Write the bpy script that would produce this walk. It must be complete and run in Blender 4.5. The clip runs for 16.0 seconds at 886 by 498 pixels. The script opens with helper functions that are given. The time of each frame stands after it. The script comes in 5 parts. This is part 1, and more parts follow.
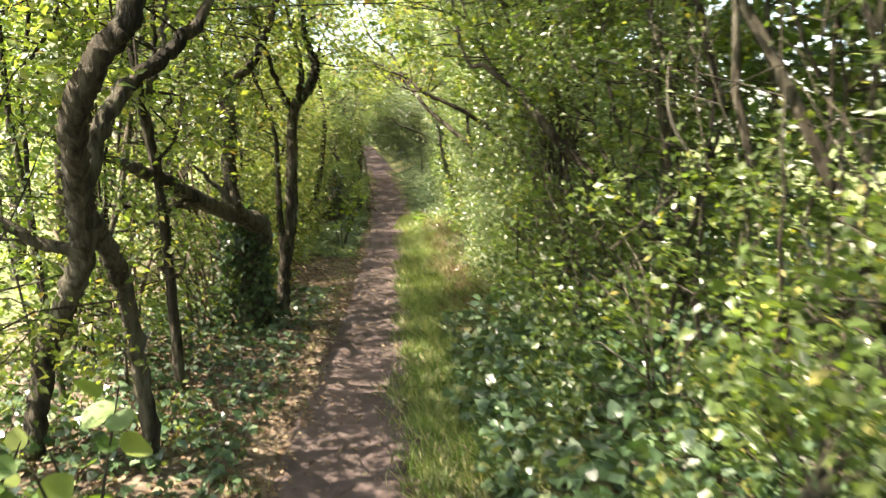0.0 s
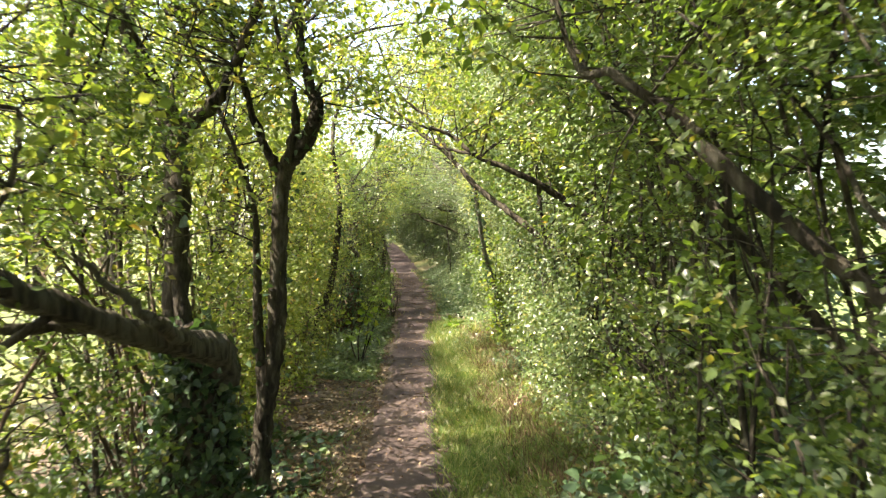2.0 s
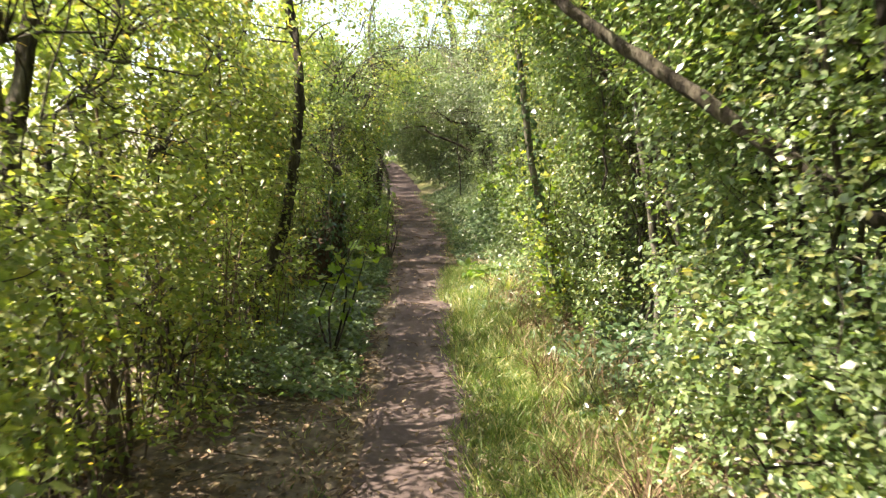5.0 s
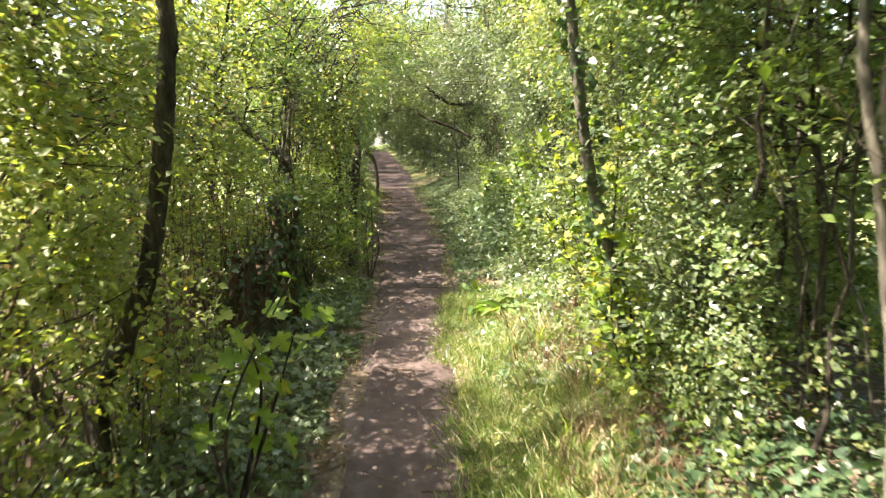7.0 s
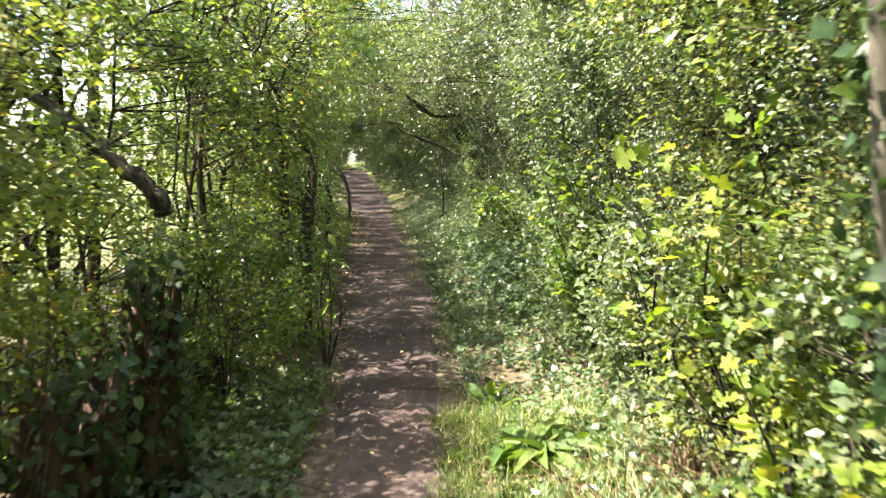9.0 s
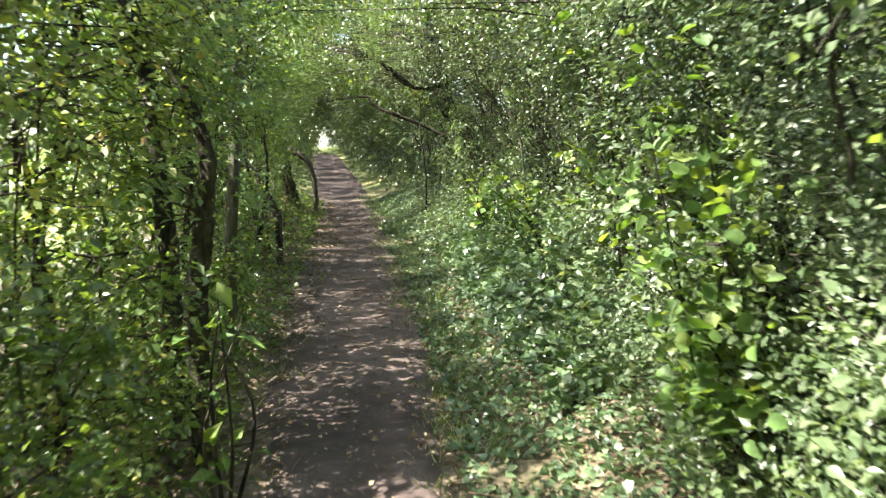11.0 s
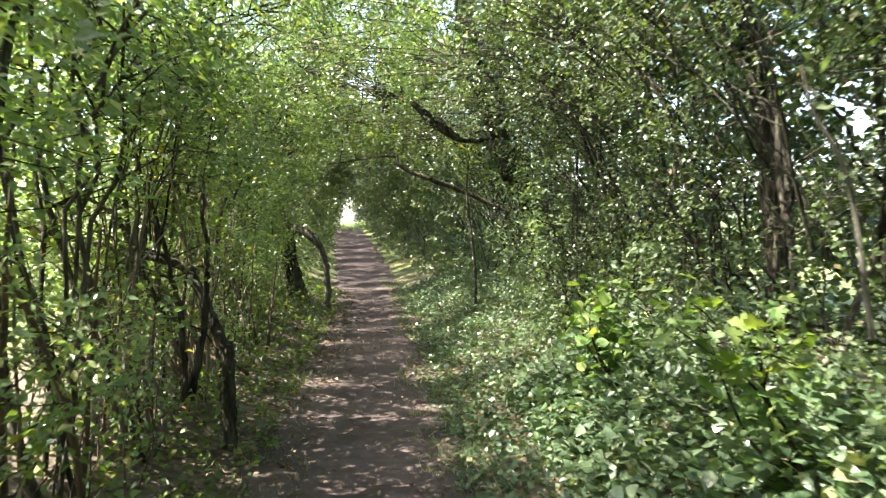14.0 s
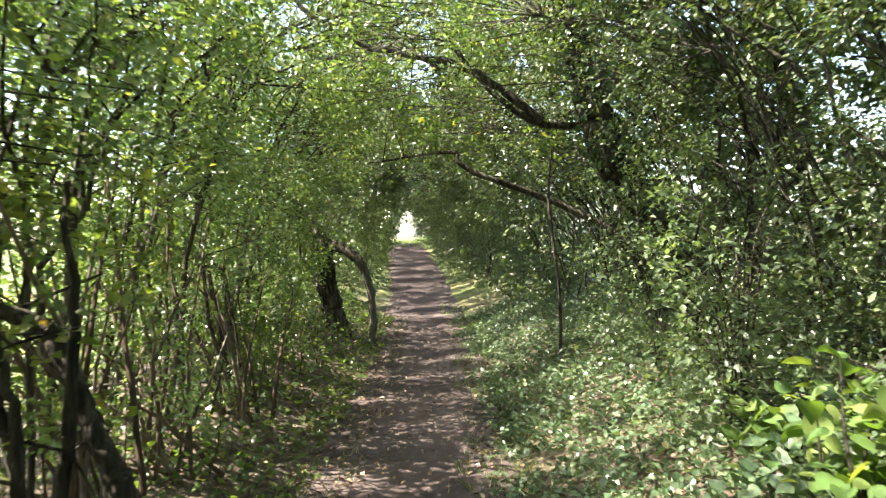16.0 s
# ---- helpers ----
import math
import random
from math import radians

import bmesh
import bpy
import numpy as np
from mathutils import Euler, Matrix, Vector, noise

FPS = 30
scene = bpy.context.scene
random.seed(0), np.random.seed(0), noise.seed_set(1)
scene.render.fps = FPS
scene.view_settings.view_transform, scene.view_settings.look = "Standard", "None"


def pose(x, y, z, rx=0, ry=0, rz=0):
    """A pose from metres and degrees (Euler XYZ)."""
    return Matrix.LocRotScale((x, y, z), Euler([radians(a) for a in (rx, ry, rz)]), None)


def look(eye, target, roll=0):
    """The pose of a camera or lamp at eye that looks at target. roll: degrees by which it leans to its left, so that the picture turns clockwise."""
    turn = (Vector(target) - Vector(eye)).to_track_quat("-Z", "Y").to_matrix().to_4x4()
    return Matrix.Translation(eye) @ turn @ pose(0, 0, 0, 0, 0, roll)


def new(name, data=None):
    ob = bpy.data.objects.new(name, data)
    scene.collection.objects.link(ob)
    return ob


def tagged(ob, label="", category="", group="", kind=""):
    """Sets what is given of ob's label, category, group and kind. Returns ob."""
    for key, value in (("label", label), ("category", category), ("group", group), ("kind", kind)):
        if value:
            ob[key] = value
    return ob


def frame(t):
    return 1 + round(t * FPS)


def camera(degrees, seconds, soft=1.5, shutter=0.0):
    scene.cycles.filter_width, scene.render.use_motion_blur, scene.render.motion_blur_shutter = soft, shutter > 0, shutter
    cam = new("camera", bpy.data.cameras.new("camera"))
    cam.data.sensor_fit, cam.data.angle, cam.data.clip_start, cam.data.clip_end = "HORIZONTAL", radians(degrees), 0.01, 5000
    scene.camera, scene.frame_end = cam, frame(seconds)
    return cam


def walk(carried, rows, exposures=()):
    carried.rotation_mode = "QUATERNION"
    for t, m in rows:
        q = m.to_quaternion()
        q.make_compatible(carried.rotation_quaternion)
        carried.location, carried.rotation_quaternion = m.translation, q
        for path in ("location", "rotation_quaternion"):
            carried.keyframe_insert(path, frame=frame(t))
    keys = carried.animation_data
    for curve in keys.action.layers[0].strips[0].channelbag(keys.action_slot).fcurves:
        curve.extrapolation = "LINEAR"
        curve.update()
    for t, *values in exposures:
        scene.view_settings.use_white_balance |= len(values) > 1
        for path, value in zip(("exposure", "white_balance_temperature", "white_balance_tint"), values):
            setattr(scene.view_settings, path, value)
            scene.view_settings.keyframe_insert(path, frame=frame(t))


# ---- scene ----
cam = camera(60.85, 16.0, soft=1.25, shutter=0.4)
ROWS = [
    (0.0, 0.131, -0.681, 1.771, -2.39, -8.60, 0.49),
    (0.5, 0.129, -0.015, 1.743, 0.84, -6.47, 0.17),
    (1.0, 0.087, 0.614, 1.685, 0.65, -4.53, -0.12),
    (1.5, 0.031, 1.234, 1.644, 1.24, -2.02, 0.38),
    (2.0, -0.039, 1.856, 1.629, -0.70, -1.07, 0.59),
    (2.5, -0.084, 2.537, 1.608, -1.13, -0.36, 0.04),
    (3.0, -0.134, 3.168, 1.607, -1.66, -1.06, -0.18),
    (3.5, -0.151, 3.786, 1.576, -1.73, -2.63, -0.28),
    (4.0, -0.140, 4.428, 1.554, -1.14, -4.67, -0.51),
    (4.2, -0.151, 4.678, 1.509, -0.03, -4.94, -0.75),
    (6.3, -0.229, 7.430, 1.497, -1.73, -10.17, 0.36),
    (6.5, -0.220, 7.705, 1.481, -1.55, -9.06, 0.12),
    (7.0, -0.186, 8.423, 1.476, -0.92, -7.89, 0.32),
    (7.5, -0.207, 9.139, 1.467, 0.08, -7.45, 0.61),
    (8.0, -0.238, 9.844, 1.459, -1.63, -7.23, 0.62),
    (8.5, -0.252, 10.513, 1.481, -1.53, -6.75, 0.75),
    (9.0, -0.271, 11.180, 1.497, -2.70, -6.55, 0.04),
    (9.2, -0.276, 11.444, 1.466, -2.84, -6.38, -0.25),
    (11.3, -0.241, 14.226, 1.458, -4.47, -7.82, 0.38),
    (11.5, -0.250, 14.496, 1.449, -3.83, -6.44, 0.28),
    (12.0, -0.299, 15.195, 1.507, -2.44, -2.66, -0.68),
    (12.5, -0.342, 15.898, 1.567, -4.21, -0.43, -1.87),
    (13.0, -0.303, 16.544, 1.550, -2.57, -0.57, -1.84),
    (13.5, -0.289, 17.177, 1.512, -3.09, -1.10, -0.64),
    (14.0, -0.278, 17.797, 1.497, -2.12, -2.16, 0.73),
    (14.5, -0.285, 18.405, 1.497, -1.07, -2.12, 1.30),
    (15.0, -0.279, 19.034, 1.490, 1.11, -1.64, 0.82),
    (15.5, -0.294, 19.615, 1.508, 2.57, -1.02, 0.74),
    (16.0, -0.292, 20.192, 1.499, 2.72, -0.93, 0.76),
]
walk(cam, [(t, pose(x, y, z, 90 + pitch, roll, yaw)) for t, x, y, z, yaw, pitch, roll in ROWS],
     exposures=[(0.0, 2.5, 7500, 14), (2.0, 2.45, 7500, 14), (4.0, 2.35, 7500, 13), (6.5, 2.6, 7400, 16), (8.0, 2.82, 7300, 15), (9.0, 2.54, 7100, 13), (11.5, 2.62, 6600, 6), (12.5, 2.6, 6600, 9), (14.5, 2.62, 6700, 9), (16.0, 2.6, 6800, 10)])

# light: sunny day, sun high over the hedge on the path's left-hand side
world = bpy.data.worlds.new("sky")
scene.world = world
world.use_nodes = True
wn, wl = world.node_tree.nodes, world.node_tree.links
sky = wn.new("ShaderNodeTexSky")
sky.sky_type = "NISHITA"
sky.sun_disc = False
SUN_EL, SUN_AZ = 55.0, -100.0          # azimuth from +y towards +x
sky.sun_elevation = radians(SUN_EL)
sky.sun_rotation = radians(SUN_AZ)
sky.air_density, sky.dust_density = 1.0, 2.0
wn["Background"].inputs["Strength"].default_value = 0.15
wl.new(sky.outputs["Color"], wn["Background"].inputs["Color"])
sun_data = bpy.data.lights.new("sun", "SUN")
sun_data.energy, sun_data.angle, sun_data.color = 5.0, radians(0.5), (1.0, 0.95, 0.86)
sun = new("sun", sun_data)
_e, _a = radians(SUN_EL), radians(SUN_AZ)
SUN_DIR = Vector((math.sin(_a) * math.cos(_e), math.cos(_a) * math.cos(_e), math.sin(_e)))
sun.matrix_world = look(SUN_DIR * 60, (0, 0, 0))

# ---------------------------------------------------------------- materials
rng = np.random.default_rng(7)


def nodes_of(name):
    m = bpy.data.materials.new(name)
    m.use_nodes = True
    n, l = m.node_tree.nodes, m.node_tree.links
    return m, n, l, n["Principled BSDF"], n["Material Output"]


def ramp(n, stops):
    r = n.new("ShaderNodeValToRGB")
    e = r.color_ramp.elements
    while len(e) < len(stops):
        e.new(0.5)
    for k, (p, c) in enumerate(stops):
        e[k].position, e[k].color = p, (*c, 1)
    return r


def leaf_material(name, stops, through_colour, amount=0.45, rough=0.45, gloss=0.5, single=False):
    """Two-sided leaf: a waxy face and light that passes through it; each leaf its own shade."""
    m, n, l, p, out = nodes_of(name)
    geo = n.new("ShaderNodeNewGeometry")
    r = ramp(n, stops)
    if single:
        info = n.new("ShaderNodeObjectInfo")
        l.new(info.outputs["Random"], r.inputs["Fac"])
    else:
        l.new(geo.outputs["Random Per Island"], r.inputs["Fac"])
    co = n.new("ShaderNodeTexCoord")
    big = n.new("ShaderNodeTexNoise")
    big.inputs["Scale"].default_value, big.inputs["Detail"].default_value = 0.9, 3
    l.new(co.outputs["Object"], big.inputs["Vector"])
    fine = n.new("ShaderNodeTexNoise")
    fine.inputs["Scale"].default_value = 60
    l.new(co.outputs["Object"], fine.inputs["Vector"])
    hsv = n.new("ShaderNodeHueSaturation")
    mr = n.new("ShaderNodeMapRange")
    mr.inputs[1].default_value, mr.inputs[2].default_value, mr.inputs[3].default_value, mr.inputs[4].default_value = 0.3, 0.7, 0.7, 1.3
    l.new(big.outputs["Fac"], mr.inputs[0])
    mul = n.new("ShaderNodeMath")
    mul.operation = "MULTIPLY"
    mr2 = n.new("ShaderNodeMapRange")
    mr2.inputs[1].default_value, mr2.inputs[2].default_value, mr2.inputs[3].default_value, mr2.inputs[4].default_value = 0.3, 0.7, 0.8, 1.2
    l.new(fine.outputs["Fac"], mr2.inputs[0])
    l.new(mr.outputs[0], mul.inputs[0])
    l.new(mr2.outputs[0], mul.inputs[1])
    l.new(mul.outputs[0], hsv.inputs["Value"])
    l.new(r.outputs["Color"], hsv.inputs["Color"])
    l.new(hsv.outputs["Color"], p.inputs["Base Color"])
    p.inputs["Roughness"].default_value = rough
    p.inputs["Specular IOR Level"].default_value = gloss
    tr = n.new("ShaderNodeBsdfTranslucent")
    tint = n.new("ShaderNodeMix")
    tint.data_type, tint.blend_type = "RGBA", "MULTIPLY"
    tint.inputs["Factor"].default_value = 1.0
    l.new(hsv.outputs["Color"], tint.inputs["A"])
    tint.inputs["B"].default_value = (*through_colour, 1)
    l.new(tint.outputs["Result"], tr.inputs["Color"])
    mix = n.new("ShaderNodeMixShader")
    mix.inputs["Fac"].default_value = amount
    l.new(p.outputs["BSDF"], mix.inputs[1])
    l.new(tr.outputs["BSDF"], mix.inputs[2])
    l.new(mix.outputs["Shader"], out.inputs["Surface"])
    return m


def rough_material(name, stops, scale, bump=0.4, rough=0.9, stretch=(1, 1, 1), detail=8.0, scale2=1.2, dist=0.02):
    """Earth, bark or litter: two scales of noise in the colour, relief from the fine one."""
    m, n, l, p, out = nodes_of(name)
    co = n.new("ShaderNodeTexCoord")
    mp = n.new("ShaderNodeMapping")
    mp.inputs["Scale"].default_value = stretch
    l.new(co.outputs["Object"], mp.inputs["Vector"])
    a = n.new("ShaderNodeTexNoise")
    a.inputs["Scale"].default_value, a.inputs["Detail"].default_value, a.inputs["Roughness"].default_value = scale, detail, 0.65
    l.new(mp.outputs["Vector"], a.inputs["Vector"])
    b = n.new("ShaderNodeTexNoise")
    b.inputs["Scale"].default_value, b.inputs["Detail"].default_value = scale2, 4
    l.new(mp.outputs["Vector"], b.inputs["Vector"])
    add = n.new("ShaderNodeMix")
    add.inputs["Factor"].default_value = 0.45
    l.new(a.outputs["Fac"], add.inputs["A"])
    l.new(b.outputs["Fac"], add.inputs["B"])
    r = ramp(n, stops)
    l.new(add.outputs["Result"], r.inputs["Fac"])
    l.new(r.outputs["Color"], p.inputs["Base Color"])
    p.inputs["Roughness"].default_value = rough
    p.inputs["Specular IOR Level"].default_value = 0.25
    bp = n.new("ShaderNodeBump")
    bp.inputs["Strength"].default_value, bp.inputs["Distance"].default_value = bump, dist
    l.new(a.outputs["Fac"], bp.inputs["Height"])
    l.new(bp.outputs["Normal"], p.inputs["Normal"])
    return m


YG = (1.0, 1.0, 0.45)
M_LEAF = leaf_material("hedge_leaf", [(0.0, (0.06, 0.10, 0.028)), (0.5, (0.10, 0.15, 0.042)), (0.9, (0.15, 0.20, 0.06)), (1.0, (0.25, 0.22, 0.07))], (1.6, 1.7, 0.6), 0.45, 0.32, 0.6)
# passes less light than hedge_leaf, so the tunnel's shade sits in the material
M_DARK = leaf_material("shade_leaf", [(0.0, (0.06, 0.095, 0.035)), (0.6, (0.105, 0.145, 0.055)), (0.95, (0.155, 0.19, 0.08)), (1.0, (0.18, 0.14, 0.07))], (1.4, 1.5, 0.55), 0.33, 0.32, 0.6)
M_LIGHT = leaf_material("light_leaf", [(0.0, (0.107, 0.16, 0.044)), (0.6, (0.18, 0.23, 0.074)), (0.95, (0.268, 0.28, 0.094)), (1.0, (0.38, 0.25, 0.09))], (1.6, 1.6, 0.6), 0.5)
M_FRESH = leaf_material("fresh_leaf", [(0.0, (0.085, 0.145, 0.055)), (0.5, (0.14, 0.2, 0.08)), (0.9, (0.21, 0.26, 0.11)), (1.0, (0.3, 0.27, 0.09))], (1.6, 1.7, 0.6), 0.42, 0.34, 0.6)
M_GREY = leaf_material("grey_leaf", [(0.0, (0.08, 0.12, 0.06)), (0.6, (0.13, 0.18, 0.09)), (1.0, (0.2, 0.24, 0.13))], (1.4, 1.5, 0.65), 0.38, 0.35)
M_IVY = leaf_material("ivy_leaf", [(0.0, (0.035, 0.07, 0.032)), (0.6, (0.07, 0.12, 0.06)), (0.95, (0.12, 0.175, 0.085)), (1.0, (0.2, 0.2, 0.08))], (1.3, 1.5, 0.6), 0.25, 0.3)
# the ivy again in a lighter ramp, sun on the bank painted in
M_IVY_SUN = leaf_material("sunlit_ivy_leaf", [(0.0, (0.06, 0.1, 0.05)), (0.6, (0.11, 0.165, 0.085)), (0.95, (0.19, 0.24, 0.13)), (1.0, (0.28, 0.26, 0.13))], (1.3, 1.5, 0.6), 0.25, 0.32)
M_LIME = leaf_material("lime_leaf", [(0.0, (0.17, 0.25, 0.04)), (0.6, (0.26, 0.33, 0.05)), (1.0, (0.38, 0.38, 0.07))], (1.5, 1.5, 0.5), 0.5)
M_BROAD = leaf_material("broad_leaf", [(0.0, (0.08, 0.15, 0.04)), (0.6, (0.14, 0.22, 0.06)), (1.0, (0.22, 0.27, 0.08))], (1.5, 1.5, 0.5), 0.4, 0.55, 0.4, single=True)
M_GOLD = leaf_material("yellowing_leaf", [(0.0, (0.14, 0.24, 0.04)), (0.6, (0.21, 0.3, 0.05)), (1.0, (0.36, 0.36, 0.075))], (1.4, 1.4, 0.5), 0.45, 0.55, 0.4, single=True)
M_GRASS = leaf_material("grass_blade", [(0.0, (0.08, 0.14, 0.035)), (0.6, (0.16, 0.225, 0.075)), (0.84, (0.3, 0.3, 0.15)), (1.0, (0.46, 0.41, 0.25))], (1.3, 1.4, 0.5), 0.4)
M_DRY = leaf_material("dry_leaf", [(0.0, (0.07, 0.043, 0.026)), (0.5, (0.15, 0.1, 0.06)), (0.88, (0.25, 0.185, 0.115)), (1.0, (0.42, 0.34, 0.22))], (1.0, 0.9, 0.7), 0.15, 0.7, 0.2)
M_BARK = rough_material("bark", [(0.4, (0.012, 0.01, 0.007)), (0.5, (0.06, 0.05, 0.036)), (0.6, (0.14, 0.13, 0.095))], 26, 1.0, 0.92, (1, 1, 0.22), 10.0, 3.0, 0.05)
M_BARK_PALE = rough_material("pale_bark", [(0.3, (0.06, 0.054, 0.04)), (0.5, (0.125, 0.115, 0.09)), (0.7, (0.23, 0.215, 0.17))], 25, 0.7, 0.9, (1, 1, 0.3))
M_WOOD = rough_material("dead_wood", [(0.3, (0.03, 0.02, 0.013)), (0.5, (0.085, 0.057, 0.038)), (0.72, (0.2, 0.145, 0.1))], 18, 0.9, 0.9, (1, 1, 0.12))
M_TWIG = rough_material("brown_twig", [(0.3, (0.06, 0.045, 0.032)), (0.5, (0.15, 0.115, 0.085)), (0.72, (0.3, 0.24, 0.18))], 20, 0.6, 0.9, (1, 1, 0.3))
M_PATH = rough_material("trodden_earth", [(0.3, (0.042, 0.031, 0.028)), (0.5, (0.08, 0.059, 0.054)), (0.72, (0.155, 0.119, 0.108))], 9, 0.6, 0.95, (1, 1, 1), 10.0, 1.1)


def ground_material():
    """Leaf mould under the hedges, turf where the attribute says so."""
    m, n, l, p, out = nodes_of("ground_soil_and_turf")
    co = n.new("ShaderNodeTexCoord")
    a = n.new("ShaderNodeTexNoise")
    a.inputs["Scale"].default_value, a.inputs["Detail"].default_value = 14, 9
    l.new(co.outputs["Object"], a.inputs["Vector"])
    b = n.new("ShaderNodeTexNoise")
    b.inputs["Scale"].default_value, b.inputs["Detail"].default_value = 0.8, 5
    l.new(co.outputs["Object"], b.inputs["Vector"])
    soil = ramp(n, [(0.3, (0.05, 0.036, 0.025)), (0.5, (0.11, 0.08, 0.055)), (0.72, (0.22, 0.17, 0.12))])
    l.new(a.outputs["Fac"], soil.inputs["Fac"])
    turf = ramp(n, [(0.3, (0.06, 0.09, 0.02)), (0.5, (0.11, 0.14, 0.035)), (0.7, (0.2, 0.19, 0.07))])
    l.new(b.outputs["Fac"], turf.inputs["Fac"])
    at = n.new("ShaderNodeAttribute")
    at.attribute_name = "turf"
    mix = n.new("ShaderNodeMix")
    mix.data_type = "RGBA"
    l.new(at.outputs["Fac"], mix.inputs["Factor"])
    l.new(soil.outputs["Color"], mix.inputs["A"])
    l.new(turf.outputs["Color"], mix.inputs["B"])
    l.new(mix.outputs["Result"], p.inputs["Base Color"])
    p.inputs["Roughness"].default_value = 0.95
    bp = n.new("ShaderNodeBump")
    bp.inputs["Strength"].default_value, bp.inputs["Distance"].default_value = 0.6, 0.03
    l.new(a.outputs["Fac"], bp.inputs["Height"])
    l.new(bp.outputs["Normal"], p.inputs["Normal"])
    return m


M_GROUND = ground_material()


# ---------------------------------------------------------------- mesh helpers
def mesh_of(name, verts, tris, material, smooth=False):
    verts, tris = np.asarray(verts, np.float32), np.asarray(tris, np.int32)
    k = tris.shape[1]
    me = bpy.data.meshes.new(name)
    me.vertices.add(len(verts))
    me.vertices.foreach_set("co", verts.ravel())
    me.loops.add(tris.size)
    me.loops.foreach_set("vertex_index", tris.ravel())
    me.polygons.add(len(tris))
    me.polygons.foreach_set("loop_start", np.arange(0, tris.size, k, dtype=np.int32))
    me.polygons.foreach_set("loop_total", np.full(len(tris), k, np.int32))
    if smooth:
        me.polygons.foreach_set("use_smooth", np.ones(len(tris), bool))
    me.materials.append(material)
    me.update(calc_edges=True)
    return me


def unit(v):
    return v / np.maximum(np.linalg.norm(v, axis=-1, keepdims=True), 1e-9)


OVAL = (np.array([(0, 0, 0), (0.27, 0.42, 0.07), (0, 0.5, 0), (-0.27, 0.42, 0.07), (0, 1, -0.06)]),
        np.array([(0, 1, 2), (1, 4, 2), (0, 2, 3), (2, 4, 3)]))
DIAMOND = (np.array([(0, 0, 0), (0.29, 0.48, 0.06), (0, 1, -0.05), (-0.29, 0.48, 0.06)]), np.array([(0, 1, 2), (0, 2, 3)]))
IVY = (np.array([(0, 0, 0), (0.46, 0.12, 0.02), (0.34, 0.5, 0.05), (0, 1, -0.07), (-0.34, 0.5, 0.05), (-0.46, 0.12, 0.02), (0, 0.4, 0)]),
       np.array([(0, 1, 6), (1, 2, 6), (2, 3, 6), (3, 4, 6), (4, 5, 6), (5, 0, 6)]))


def outline_leaf(outline, fold=0.1, tip=-0.12):
    """A leaf from a half outline (x, y): mirrored, folded on the midrib, its tip bent down."""
    half = [(x, y) for x, y in outline]
    ring = [(0.0, 0.0)] + half + [(0.0, 1.0)] + [(-x, y) for x, y in reversed(half)]
    rib = [(0.0, 0.25), (0.0, 0.5), (0.0, 0.75)]
    pts = [(x, y, fold * abs(x) * 2 + tip * y ** 2.5 * (1 if y > 0.3 else 0)) for x, y in ring] + [(x, y, tip * y ** 2.5) for x, y in rib]
    k = len(ring)
    tris = []
    for i in range(k):
        p, q = ring[i], ring[(i + 1) % k]
        m = (p[1] + q[1]) / 2
        j = k + (0 if m < 0.37 else (1 if m < 0.63 else 2))
        tris.append((i, (i + 1) % k, j))
    for i in range(k):
        # bridge where the rib vertex changes
        j0, j1 = tris[i][2], tris[(i + 1) % k][2]
        if j0 != j1:
            tris.append(((i + 1) % k, j1, j0))
    return np.array(pts), np.array(tris)


BROAD = outline_leaf([(0.16, -0.03), (0.32, 0.06), (0.41, 0.2), (0.44, 0.36), (0.42, 0.52), (0.35, 0.68), (0.24, 0.81), (0.12, 0.91)])
LOBED = outline_leaf([(0.16, -0.07), (0.36, -0.03), (0.33, 0.1), (0.26, 0.17), (0.44, 0.2), (0.6, 0.34), (0.49, 0.42), (0.44, 0.52), (0.27, 0.47), (0.17, 0.5), (0.27, 0.62), (0.29, 0.74), (0.15, 0.8)])
STRAP = outline_leaf([(0.05, 0.02), (0.1, 0.15), (0.14, 0.35), (0.15, 0.55), (0.11, 0.78), (0.05, 0.93)], 0.2, -0.35)
BLADE = (np.array([(-0.022, 0, 0), (0.022, 0, 0), (-0.017, 0.5, 0.06), (0.017, 0.5, 0.06), (0, 1, 0.28)]),
         np.array([(0, 1, 2), (1, 3, 2), (2, 3, 4)]))


def leaves(points, sizes, shape, up=0.6, droop=0.25, axis=None, face=None):
    """Vertices and triangles of one leaf at each point; faces lean to the sky by `up`."""
    k = len(points)
    T, F = shape
    n = rng.normal(size=(k, 3))
    n[:, 2] = np.abs(n[:, 2]) * 0.8 + up
    if face is not None:
        n = n + face
    n = unit(n)
    a = rng.normal(size=(k, 3)) if axis is None else axis + 0.35 * rng.normal(size=(k, 3))
    a[:, 2] -= droop
    a = unit(a - (a * n).sum(1, keepdims=True) * n)
    s = np.cross(a, n)
    sz = np.asarray(sizes).reshape(-1, 1, 1)
    curl = rng.uniform(0.3, 2.2, (k, 1, 1))
    wide = rng.uniform(0.8, 1.2, (k, 1, 1))
    v = points[:, None, :] + sz * (T[None, :, 0:1] * wide * s[:, None] + T[None, :, 1:2] * a[:, None] + T[None, :, 2:3] * curl * n[:, None])
    f = F[None] + (np.arange(k) * len(T))[:, None, None]
    return v.reshape(-1, 3), f.reshape(-1, 3)


